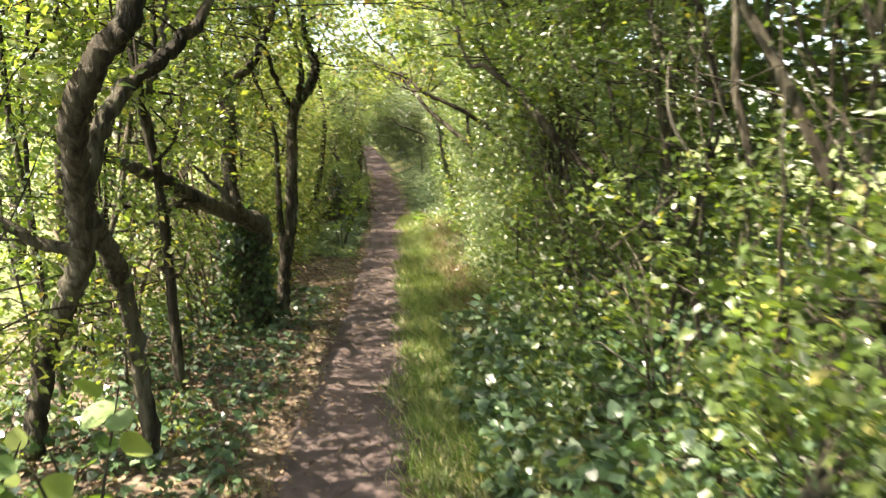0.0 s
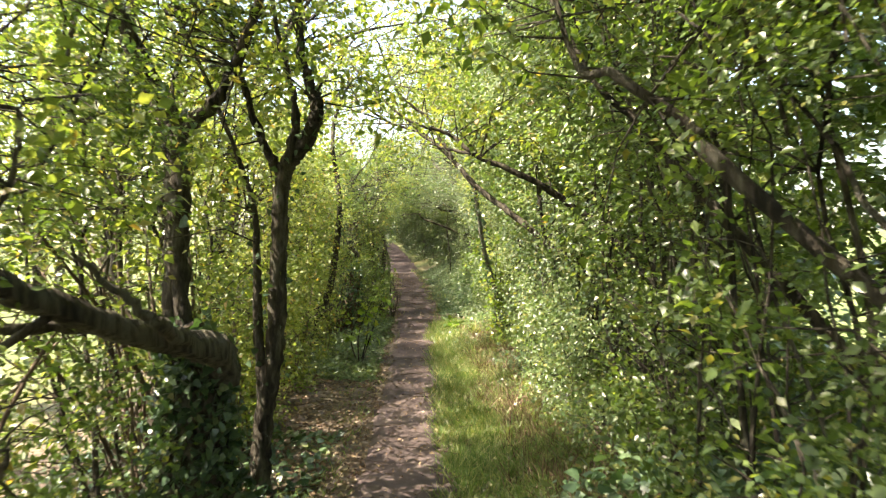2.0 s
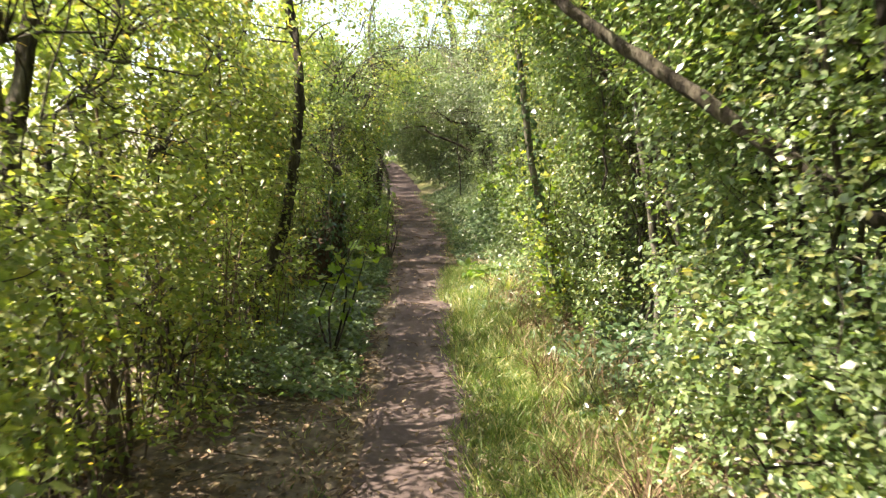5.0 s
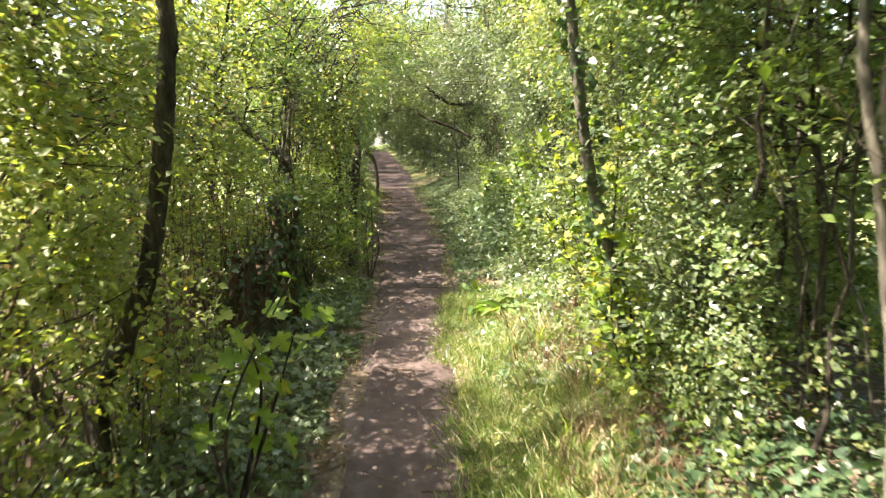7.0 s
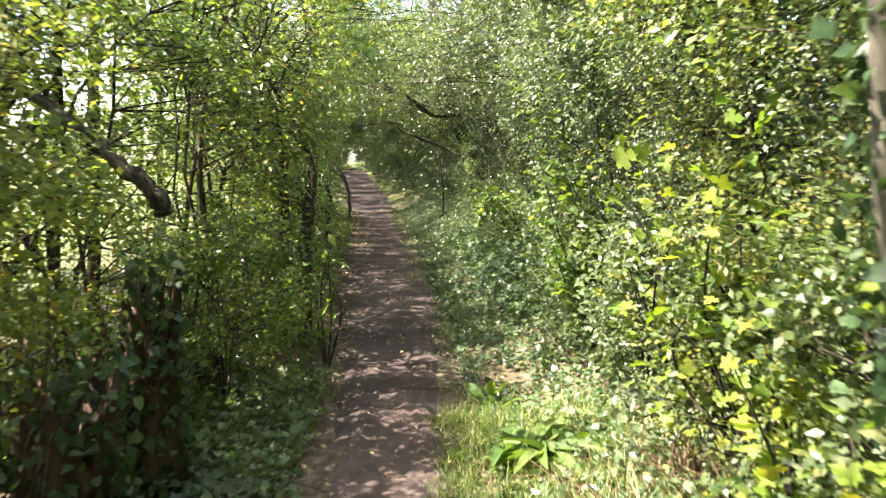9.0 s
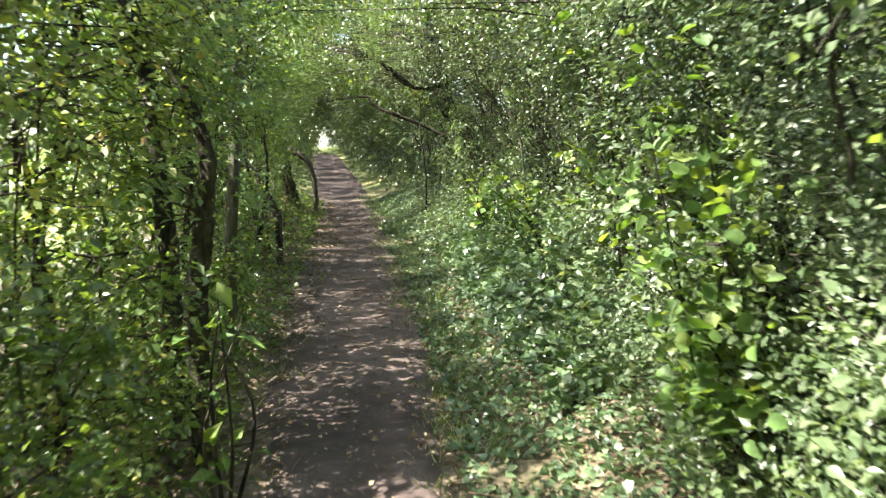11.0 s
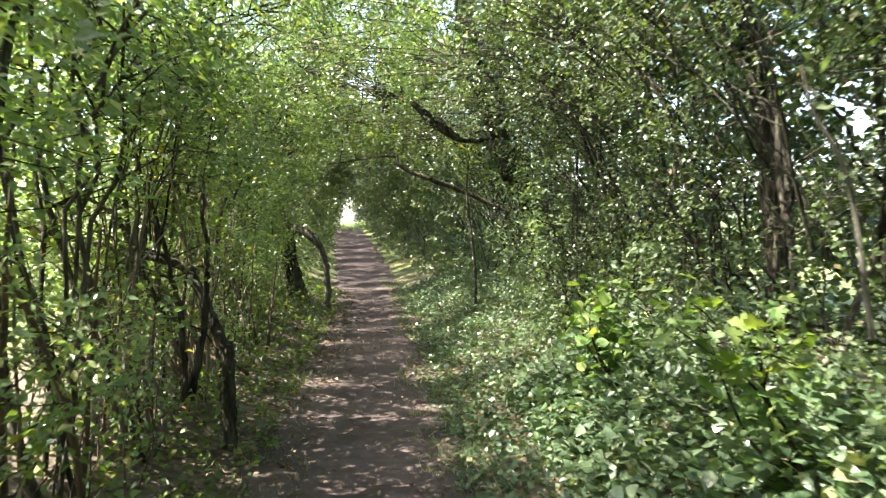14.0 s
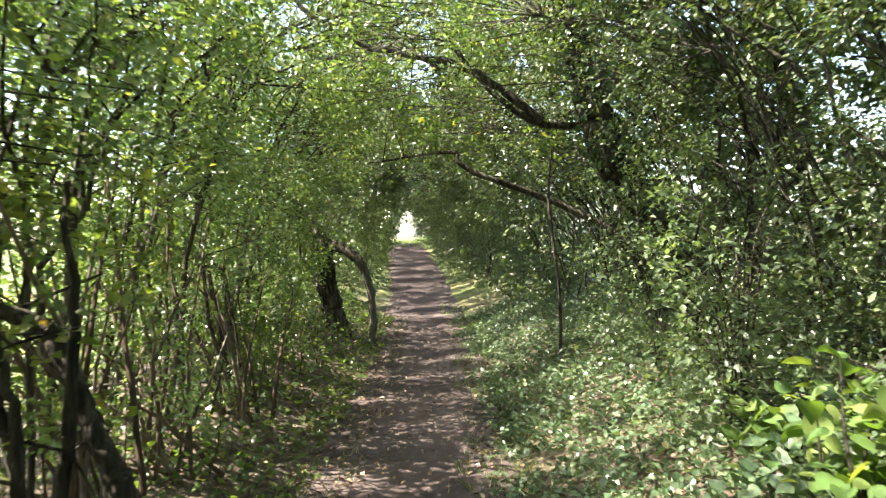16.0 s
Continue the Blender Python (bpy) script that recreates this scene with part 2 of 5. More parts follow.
def tube(points, radii, seg=7, lumps=0.12):
    """A tapered round limb through the points, closed at its end, uneven like bark."""
    P = np.asarray(points, float)
    k = len(P)
    R = np.interp(np.linspace(0, 1, k), np.linspace(0, 1, len(radii)), radii)
    d = unit(np.gradient(P, axis=0))
    ref = np.where(np.abs(d[:, 2:3]) > 0.8, np.array([[1.0, 0.1, 0]]), np.array([[0, 0, 1.0]]))
    u = unit(np.cross(d, ref))
    for i in range(1, k):
        if (u[i] * u[i - 1]).sum() < 0:
            u[i] = -u[i]
        w = u[i - 1] - (u[i - 1] * d[i]).sum() * d[i]
        u[i] = unit(w)
    w = np.cross(d, u)
    th = np.linspace(0, 2 * np.pi, seg, endpoint=False)
    r = R[:, None] * (1 + lumps * rng.normal(size=(k, seg)) + lumps * rng.normal(size=(1, seg)))
    v = P[:, None] + r[..., None] * (np.cos(th)[None, :, None] * u[:, None] + np.sin(th)[None, :, None] * w[:, None])
    v = v.reshape(-1, 3)
    i, j = np.meshgrid(np.arange(k - 1), np.arange(seg), indexing="ij")
    a, b = i * seg + j, i * seg + (j + 1) % seg
    f = np.concatenate([np.stack([a, b, b + seg], -1).reshape(-1, 3), np.stack([a, b + seg, a + seg], -1).reshape(-1, 3)])
    tip = len(v)
    v = np.vstack([v, P[-1] + d[-1] * R[-1] * 0.6])
    last = (k - 1) * seg
    cap = np.array([(last + q, last + (q + 1) % seg, tip) for q in range(seg)])
    return v, np.vstack([f, cap])


def bend(points, count):
    """A smooth curve of `count` points through the given ones."""
    P = np.asarray(points, float)
    if len(P) == 2:
        t = np.linspace(0, 1, count)[:, None]
        return P[0] * (1 - t) + P[1] * t
    Q = np.vstack([2 * P[0] - P[1], P, 2 * P[-1] - P[-2]])
    s = np.linspace(0, len(P) - 1 - 1e-6, count)
    out = []
    for x in s:
        i = int(x)
        t = x - i
        p0, p1, p2, p3 = Q[i], Q[i + 1], Q[i + 2], Q[i + 3]
        out.append(0.5 * (2 * p1 + (p2 - p0) * t + (2 * p0 - 5 * p1 + 4 * p2 - p3) * t * t + (3 * p1 - p0 - 3 * p2 + p3) * t ** 3))
    return np.array(out)


def joined(pieces):
    v, f, o = [], [], 0
    for a, b in pieces:
        v.append(a)
        f.append(b + o)
        o += len(a)
    return np.vstack(v), np.vstack(f)


def part(name, vf, material, parent=None, label="", smooth=False):
    ob = new(name, mesh_of(name, vf[0], vf[1], material, smooth))
    if parent is not None:
        ob.parent = parent
    if label:
        tagged(ob, label)
    return ob


def thing(name, place, label, category, group=""):
    ob = new(name)
    ob.location = place
    ob.empty_display_size = 0.1
    return tagged(ob, label, category, group)


# ---------------------------------------------------------------- the plan
LINE_Y = [-40, -10, 0, 3, 7, 11, 15, 19, 23, 27, 32, 40, 50, 62, 90]
LINE_X = [-0.1, -0.12, -0.16, -0.19, -0.25, -0.31, -0.36, -0.46, -0.64, -0.83, -1.1, -1.85, -3.1, -4.75, -8.6]
_fy = np.arange(-40, 90.01, 0.25)
_fx = np.interp(_fy, LINE_Y, LINE_X)
_fx = np.convolve(np.pad(_fx, 8, mode="edge"), np.ones(17) / 17, "valid")


def line(y):
    """The path's middle at y."""
    return np.interp(y, _fy, _fx)


def half_width(y):
    return np.interp(y, [-6, 2, 5, 9, 15, 18, 21, 24, 60], [0.38, 0.36, 0.31, 0.29, 0.28, 0.44, 0.7, 0.78, 0.82])


# inner foot of the hedges on each side, height of the arch, by y
HY = [-7, -1, 2, 5, 8.5, 11, 13, 14.7, 16, 17.2, 18.6, 20, 22, 26, 33, 40, 60]
FOOT_L = [1.35, 1.4, 1.45, 1.35, 1.25, 1.25, 1.5, 1.45, 0.95, 0.85, 0.85, 0.95, 1.05, 1.35, 1.7, 1.0, 0.85]
FOOT_R = [1.85, 1.85, 1.65, 1.36, 1.24, 1.42, 1.48, 1.45, 1.5, 1.5, 1.8, 2.1, 2.25, 2.3, 1.8, 1.2, 0.85]
ARCH = [4.4, 4.2, 4.0, 3.7, 3.3, 3.0, 2.8, 2.6, 2.5, 2.4, 2.35, 2.6, 2.9, 2.75, 2.4, 2.1, 1.8]


def slope(y):
    """The path falls gently over its first metres."""
    return 0.0236 * np.clip(8.0 - np.asarray(y, float), 0, 40)


def rise(y):
    """Height of the path: gently downhill at first, level, then climbing at the far end."""
    u = np.clip((np.asarray(y) - 33.0) / 24.0, 0, 1)
    return slope(y) + 1.15 * u * u * (3 - 2 * u)


def lifted(points):
    """Places given above the level stretch, moved on to the slope."""
    P = np.array(points, float)
    P[:, 2] += slope(P[:, 1])
    return P


def bank(x, y):
    """Height of the ground: trodden hollow, low banks under the hedges, level fields."""
    d = np.asarray(x) - line(y)
    r = np.clip((d - 0.55) / 1.6, 0, 1)
    l = np.clip((-d - 0.6) / 1.2, 0, 1)
    hr = np.interp(y, [-1, 4, 7, 12, 16, 21, 32, 40], [0.4, 0.35, 0.12, 0.12, 0.3, 0.5, 0.5, 0.3])
    return rise(y) + hr * r * r * (3 - 2 * r) + np.interp(y, [16, 21, 34, 42], [0.10, 0.36, 0.36, 0.15]) * l * l * (3 - 2 * l)


# ---------------------------------------------------------------- ground and path
def build_ground():
    far = [30, 60, 120, 250, 500, 1000, 2500]
    xs = np.concatenate([[-v for v in far[::-1]], np.arange(-14, -4, 1.0), np.arange(-4, 4, 0.2), np.arange(4, 14, 1.0), far])
    ys = np.concatenate([[-v for v in far[::-1]], np.arange(-12, -2, 1.0), np.arange(-2, 40, 0.25), np.arange(40, 72, 1.0), [90, 130, 250, 500, 1000, 2500]])
    X, Y = np.meshgrid(xs, ys)
    near = (np.abs(X) < 5) & (Y > -3) & (Y < 60)
    cx = line(Y)
    D = X - cx
    Z = bank(X, Y) + np.where(near, rng.normal(0, 0.012, X.shape), 0)
    # a shallow bed below the trodden path
    Z = Z - np.where((np.abs(D) < 0.8 * half_width(Y)) & (Y > -8) & (Y < 62), 0.06, 0.0)
    k, w = X.shape
    v = np.stack([X, Y, Z], -1).reshape(-1, 3)
    i, j = np.meshgrid(np.arange(k - 1), np.arange(w - 1), indexing="ij")
    a = i * w + j
    q = np.stack([a, a + 1, a + w + 1, a + w], -1).reshape(-1, 4)
    me = mesh_of("ground", v, q, M_GROUND, True)
    turf = np.clip((np.abs(D) - 2.6) / 1.5, 0, 1)
    verge = np.clip(1 - np.abs(D - 0.8) / 0.55, 0, 1) * np.interp(Y, [0, 2, 4, 12, 15, 39, 43, 59], [0.2, 0.6, 1, 1, 0.2, 0.2, 0.8, 1])
    turf = np.maximum(np.maximum(turf, verge), np.clip((Y - 57) / 3, 0, 1))
    turf = np.maximum(turf, 0.85 * np.clip((Y - 33) / 5, 0, 1) * np.clip((np.abs(D) - 0.5) / 0.3, 0, 1))
    at = me.attributes.new("turf", "FLOAT", "POINT")
    at.data.foreach_set("value", turf.ravel().astype(np.float32))
    return tagged(new("ground", me), "brown leaf mould under the hedges, grass beyond", "ground", kind="structure")


def build_path():
    ys = np.arange(-8, 62, 0.12)
    c = np.linspace(-1.25, 1.25, 17)
    wob = np.cumsum(rng.normal(0, 0.02, (2, len(ys))), axis=1)
    wob = wob - np.array([np.convolve(np.pad(r, 20, mode="edge"), np.ones(41) / 41, "valid") for r in wob])
    hw = half_width(ys)
    X = line(ys)[:, None] + hw[:, None] * c[None] + np.abs(c[None]) * np.where(c[None] < 0, wob[0][:, None], wob[1][:, None])
    Y = np.repeat(ys[:, None], len(c), 1)
    edge = np.clip((np.abs(c) - 0.75) / 0.5, 0, 1)
    Z = rise(Y) + 0.03 - 0.075 * edge[None] ** 1.3 + rng.normal(0, 0.006, X.shape) - 0.015 * (1 - np.abs(c[None]))
    k, w = X.shape
    v = np.stack([X, Y, Z], -1).reshape(-1, 3)
    i, j = np.meshgrid(np.arange(k - 1), np.arange(w - 1), indexing="ij")
    a = i * w + j
    q = np.stack([a, a + 1, a + w + 1, a + w], -1).reshape(-1, 4)
    return tagged(new("path", mesh_of("path", v, q, M_PATH, True)), "narrow trodden earth footpath strewn with dry leaves", "footpath", kind="structure")


build_ground()
build_path()


# ---------------------------------------------------------------- hedges
def arch_point(y, side, th, w):
    """A place in the hedge: th 0 at the foot, 1 at the crown of the arch; w metres behind the inner face."""
    foot = np.interp(y, HY, FOOT_L if side < 0 else FOOT_R)
    top = np.interp(y, HY, ARCH)
    ang = th * np.pi / 2
    x = foot * np.sign(np.cos(ang)) * np.abs(np.cos(ang)) ** 0.55
    z = top * np.sin(ang) ** 0.9
    nx, nz = np.cos(ang), np.sin(ang)
    return np.stack([line(y) + side * (x + w * nx), y, rise(y) + z + w * nz + 0.05], -1)


def clump_set(C, alls, per, reach, twig=True):
    """Twigs from the nearest stem to each clump's middle, and the leaf places along them."""
    tw, pts, ax = [], [], []
    for c in C:
        d = np.linalg.norm(alls - c, axis=1) + np.maximum(0, alls[:, 2] - c[2]) * 1.5
        s = alls[int(np.argmin(d))]
        out = unit(c - s)
        if twig:
            mid = (s + c) / 2 + rng.normal(0, 0.06, 3) + np.array([0, 0, 0.05])
            tw.append(tube(np.array([s, mid, c]), [0.007, 0.003], 3, 0))
        for q in range(3):
            e = c + reach * unit(out + rng.normal(0, 0.9, 3)) * rng.uniform(0.6, 1.2)
            if twig and q < 1:
                tw.append(tube(np.array([c, (c + e) / 2 + rng.normal(0, 0.02, 3), e]), [0.003, 0.0012], 3, 0))
            m = per // 3
            t = rng.uniform(0.0, 1.05, (m, 1))
            pts.append(c + (e - c) * t + rng.normal(0, 0.05, (m, 3)))
            ax.append(np.repeat(unit(e - c)[None], m, 0))
    P, A = np.vstack(pts), np.vstack(ax)
    A = A + rng.normal(0, 0.8, A.shape)
    P[:, 2] = np.maximum(P[:, 2], bank(P[:, 0], P[:, 1]) + 0.03)
    return tw, P, A


def shrub(side, y0, span, clumps, per, size, leaf_mat, th_max, stems, label, depth=1.5, reach=0.30, outer=80, fine=True, thin_top=1.0, outer_top=None, bare=8, low=1.0, hollow=False, skin=0):
    foot = float(np.interp(y0, HY, FOOT_L if side < 0 else FOOT_R))
    bx = float(line(y0)) + side * (foot + 0.45)
    base = np.array([bx, y0, float(bank(bx, y0))])
    root = thing("hedge_shrub", base, label, "shrub", "hedgerow shrubs")
    lines = []
    for s in range(stems):
        ys = y0 + rng.uniform(-0.5, 0.5)
        th = th_max * rng.uniform(0.55, 0.95)
        w = rng.uniform(0.5 if skin else 0.15, 0.95)
        b = base + np.array([rng.uniform(-0.3, 0.4), ys - y0, 0])
        b[2] = float(bank(b[0], b[1])) - 0.06
        m1 = arch_point(ys + rng.uniform(-0.3, 0.3), side, th * 0.42, w)
        m2 = arch_point(ys + rng.uniform(-0.5, 0.5), side, th * 0.75, w)
        e = arch_point(ys + rng.uniform(-0.7, 0.7), side, th, w)
        c = bend([b, m1, m2, e], 14) + np.vstack([np.zeros(3), rng.normal(0, 0.03, (13, 3))])
        r0 = rng.uniform(0.008, 0.024)
        v, f = tube(c, [r0, r0 * 0.75, r0 * 0.5, 0.004], 6)
        part("stem", (v - base, f), M_BARK, root, smooth=True)
        lines.append(c)
    alls = np.vstack(lines)
    # leaves gather in masses with hollows between them
    y = y0 + rng.uniform(-span / 2, span / 2, clumps * 2)
    th = th_max * rng.uniform(0, 1, clumps * 2) ** 0.9
    w = depth * rng.uniform(0, 1, clumps * 2) ** 1.7
    C = arch_point(y, side, th, w)
    full = np.array([noise.noise(Vector(q * 1.5)) for q in C]) + 0.12 * rng.normal(size=len(C)) + np.where(w > 0.8, 0.25, 0.0)
    if hollow:
        full = full - 3.0 * ((w < 0.9) & (th < 0.8 * th_max) & (np.abs(y - 10.75) < 0.85))
    if low < 1:
        full = full - (1 - low) * np.where(th < 0.5, 1.0, 0.0)
    best = np.argsort(-full)[:clumps]
    y, th, w = y[best], th[best], w[best]
    if thin_top < 1:
        keep = (th < 0.62) | (rng.uniform(0, 1, clumps) < thin_top)
        y, th, w = y[keep], th[keep], w[keep]
        clumps = len(y)
    C = arch_point(y, side, th, w) + rng.normal(0, 0.10, (clumps, 3))
    C[:, 2] = np.maximum(C[:, 2], bank(C[:, 0], C[:, 1]) + 0.05)
    front = w < 0.12
    pieces, twigs = [], []
    for mask, shape in ((front, OVAL if fine else DIAMOND), (~front, DIAMOND)):
        if mask.any():
            tw, P, A = clump_set(C[mask], alls, per, reach)
            twigs += tw
            pieces.append(leaves(P, size * rng.uniform(0.55, 1.3, len(P)), shape, up=0.75, axis=A, face=np.array([-0.55 * side, -0.3, 0.0])))
    # a close inner face of small leaves that hides the stems
    if skin:
        ys = y0 + rng.uniform(-span / 2, span / 2, skin)
        ts = 0.72 * rng.uniform(0, 1, skin)
        Cs = arch_point(ys, side, ts, rng.uniform(0.0, 0.22, skin)) + rng.normal(0, 0.06, (skin, 3))
        if hollow:
            Cs = Cs[np.abs(ys - 10.75) > 0.85]
        Cs[:, 2] = np.maximum(Cs[:, 2], bank(Cs[:, 0], Cs[:, 1]) + 0.05)
        if len(Cs):
            tw, P, A = clump_set(Cs, alls, 90, 0.2)
            twigs += tw[1::2]
            pieces.append(leaves(P, size * (0.72 if y0 > 12.4 else 1.0) * rng.uniform(0.5, 1.15, len(P)), OVAL, up=0.7, axis=A, face=np.array([-0.9 * side, -0.5, 0.0])))
    # backing leaves on the hedge's outer side, unseen, added to block light and sky
    if outer:
        yo = y0 + rng.uniform(-span / 2, span / 2, outer)
        Co = arch_point(yo, side, (outer_top or th_max) * rng.uniform(0.3 if side < 0 and low < 0.8 else 0, 1, outer), depth * rng.uniform(0.8, 1.45, outer))
        tw, P, A = clump_set(Co, alls, 45, 0.4, False)
        pieces.append(leaves(P, (0.085 if side < 0 else 0.12) * rng.uniform(0.7, 1.2, len(P)), DIAMOND, axis=A))
    # thin leafless branches that show before the leaves
    for k in range(bare):
        a = y0 + rng.uniform(-span / 2, span / 2)
        t0 = th_max * rng.uniform(0.02, 0.6)
        t1 = t0 + th_max * rng.uniform(0.2, 0.45)
        wv, sl = rng.uniform(0.0, 0.4), rng.normal(0, 0.45)
        q = np.array([arch_point(a + sl * u, side, min(t0 + (t1 - t0) * u, 1.05), wv * (1 - 0.8 * u)) for u in (0, 0.35, 0.7, 1.0)])
        q[:, 2] = np.maximum(q[:, 2], bank(q[:, 0], q[:, 1]))
        c = bend(q + rng.normal(0, 0.04, q.shape), 11) + rng.normal(0, 0.012, (11, 3))
        r0 = rng.uniform(0.004, 0.012)
        twigs.append(tube(c, [r0, r0 * 0.6, 0.002], 5, 0.1))
        for b in rng.integers(3, 10, 4):
            e = c[b] + 0.28 * unit(rng.normal(size=3) + unit(c[b] - c[b - 1]) * 1.2) * rng.uniform(0.5, 1.3)
            twigs.append(tube(np.array([c[b], (c[b] + e) / 2 + rng.normal(0, 0.02, 3), e]), [r0 * 0.5, 0.001], 4, 0))
    v, f = joined(twigs)
    tagged(part("branchwork", (v - base, f), M_BARK, root), kind="stuff")
    v, f = joined(pieces)
    tagged(part("crown", (v - base, f), leaf_mat, root), kind="stuff")
    return root


def hedge(side):
    y = -6.0
    while y < 57:
        near = -2.5 < y < 30
        step = 1.15 if y < 30 else 2.0
        yc = y + step / 2
        if side < 0:
            th_max = float(np.interp(yc, [-6, 5, 6.5, 8.5, 9.5, 14, 15.6, 60], [0.95, 0.9, 0.65, 0.55, 0.5, 0.5, 1.1, 1.12]))
            # paler leaves on sunlit stretches, darker in shade: light put into the leaf colour
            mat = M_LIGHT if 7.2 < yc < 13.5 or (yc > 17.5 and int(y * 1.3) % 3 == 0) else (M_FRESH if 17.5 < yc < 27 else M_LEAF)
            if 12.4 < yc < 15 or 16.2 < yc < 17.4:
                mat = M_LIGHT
            label = "hedge shrub with yellow-green leaves tinted as sunlit, thin grey stems" if mat == M_LIGHT else "dark green hedge shrub with dense small leaves"
            clumps = int(np.interp(yc, [-6, 0, 6, 8, 13, 15, 30], [90, 120, 140, 90, 85, 150, 150]))
            deep = float(np.interp(yc, [-6, 6, 8, 14, 16, 30], [1.5, 1.2, 0.75, 0.75, 1.3, 1.3]))
            thin = float(np.interp(yc, [-6, 5, 6.2, 13.5, 14, 17.5, 18.5, 20, 21, 26, 27, 60], [0.7, 0.7, 0.5, 0.5, 0.3, 0.3, 0.4, 0.5, 0.65, 0.72, 1.0, 1.0]))
            rim = 0.6 if yc < 5.5 else 0.5
            outer = int(np.interp(yc, [-6, 6, 8, 13, 15, 30], [30, 25, 14, 34, 70, 70]))
            if 15.5 < yc < 19.8:
                clumps, outer, rim = 140, 48, 0.6
            if 19.8 < yc < 24:
                clumps, outer, rim = 140, 75, 0.62
            if yc > 24:
                outer, rim = 95, 0.66
        else:
            th_max = float(np.interp(yc, [-6, 4, 9, 10, 14, 17.5, 19, 60], [0.95, 0.95, 0.95, 0.85, 0.85, 0.85, 1.1, 1.1]))
            # leaf tone painted after the light: dark in the gap, pale in sun
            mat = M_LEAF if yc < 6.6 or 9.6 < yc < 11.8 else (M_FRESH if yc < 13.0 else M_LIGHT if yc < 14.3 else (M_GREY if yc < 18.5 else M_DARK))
            label = "arching green hedge shrub with small leaves" if yc < 13.0 else ("sunlit yellow-green hedge shrub with dense leaves" if yc < 16.0 else ("grey-green hedge shrub with small pale leaves" if yc < 19 else "shaded green hedge shrub behind the ivy bank"))
            clumps = int(np.interp(yc, [-6, 0, 30], [120, 160, 150]))
            deep, rim = 1.5, None
            thin = float(np.interp(yc, [-6, 2, 6, 7, 13.5, 14.5, 15.8, 20, 21, 28, 30], [1.0, 0.5, 0.5, 0.22, 0.22, 0.4, 0.4, 0.5, 0.72, 0.72, 1.0]))
            if 9.0 < yc < 12.3:
                thin = 1.0
            rim = 0.72 if 15.8 < yc < 20.2 or 6.5 < yc < 9 or 12.3 < yc < 14 else (0.82 if 20.2 < yc < 28 else None)
            outer = 170 if yc < 11 else (120 if 21 < yc < 27 else 150)
        face = 0
        if side > 0 and 6.2 < yc < 20.2:
            face = 120 if yc < 17 else 80
        if near:
            bank_side = side > 0 and yc > 18.5
            shrub(side, yc, step * 1.3, int(clumps * (0.85 if bank_side else 1.0)), 96, 0.042, mat, th_max, 5, label, outer=outer, depth=deep, thin_top=thin, outer_top=rim,
                  bare=14 if bank_side else (7 if side < 0 and yc > 12 else (20 if side > 0 and yc < 6 else 6)), low=0.72 if bank_side else (0.74 if side < 0 and 20.0 < yc < 23.6 else 1.0), hollow=side > 0 and 9.0 < yc < 12.6, skin=face)
        else:
            shrub(side, yc, step * 1.3, 200 if y > 0 else 90, 48, 0.085, M_DARK if y > 20 else mat, th_max, 5, label, outer=100 if y > 0 else 60, fine=False, thin_top=0.85 if y > 0 else 1.0)
        y += step


hedge(-1)
hedge(1)


# ---------------------------------------------------------------- single trees
def ivy_along(curve, radii, count, size, spread=0.05):
    radius = np.interp(np.linspace(0, 1, len(curve)), np.linspace(0, 1, len(radii)), radii)
    i = rng.integers(0, len(curve) - 1, count)
    t = rng.uniform(0, 1, (count, 1))
    p = curve[i] * (1 - t) + curve[i + 1] * t
    n = unit(rng.normal(size=(count, 3)) * np.array([1, 1, 0.4]))
    return leaves(p + n * (radius[i][:, None] + np.abs(rng.normal(0, spread, (count, 1)))), size * rng.uniform(0.5, 1.3, count), IVY, up=0.1, droop=0.5)


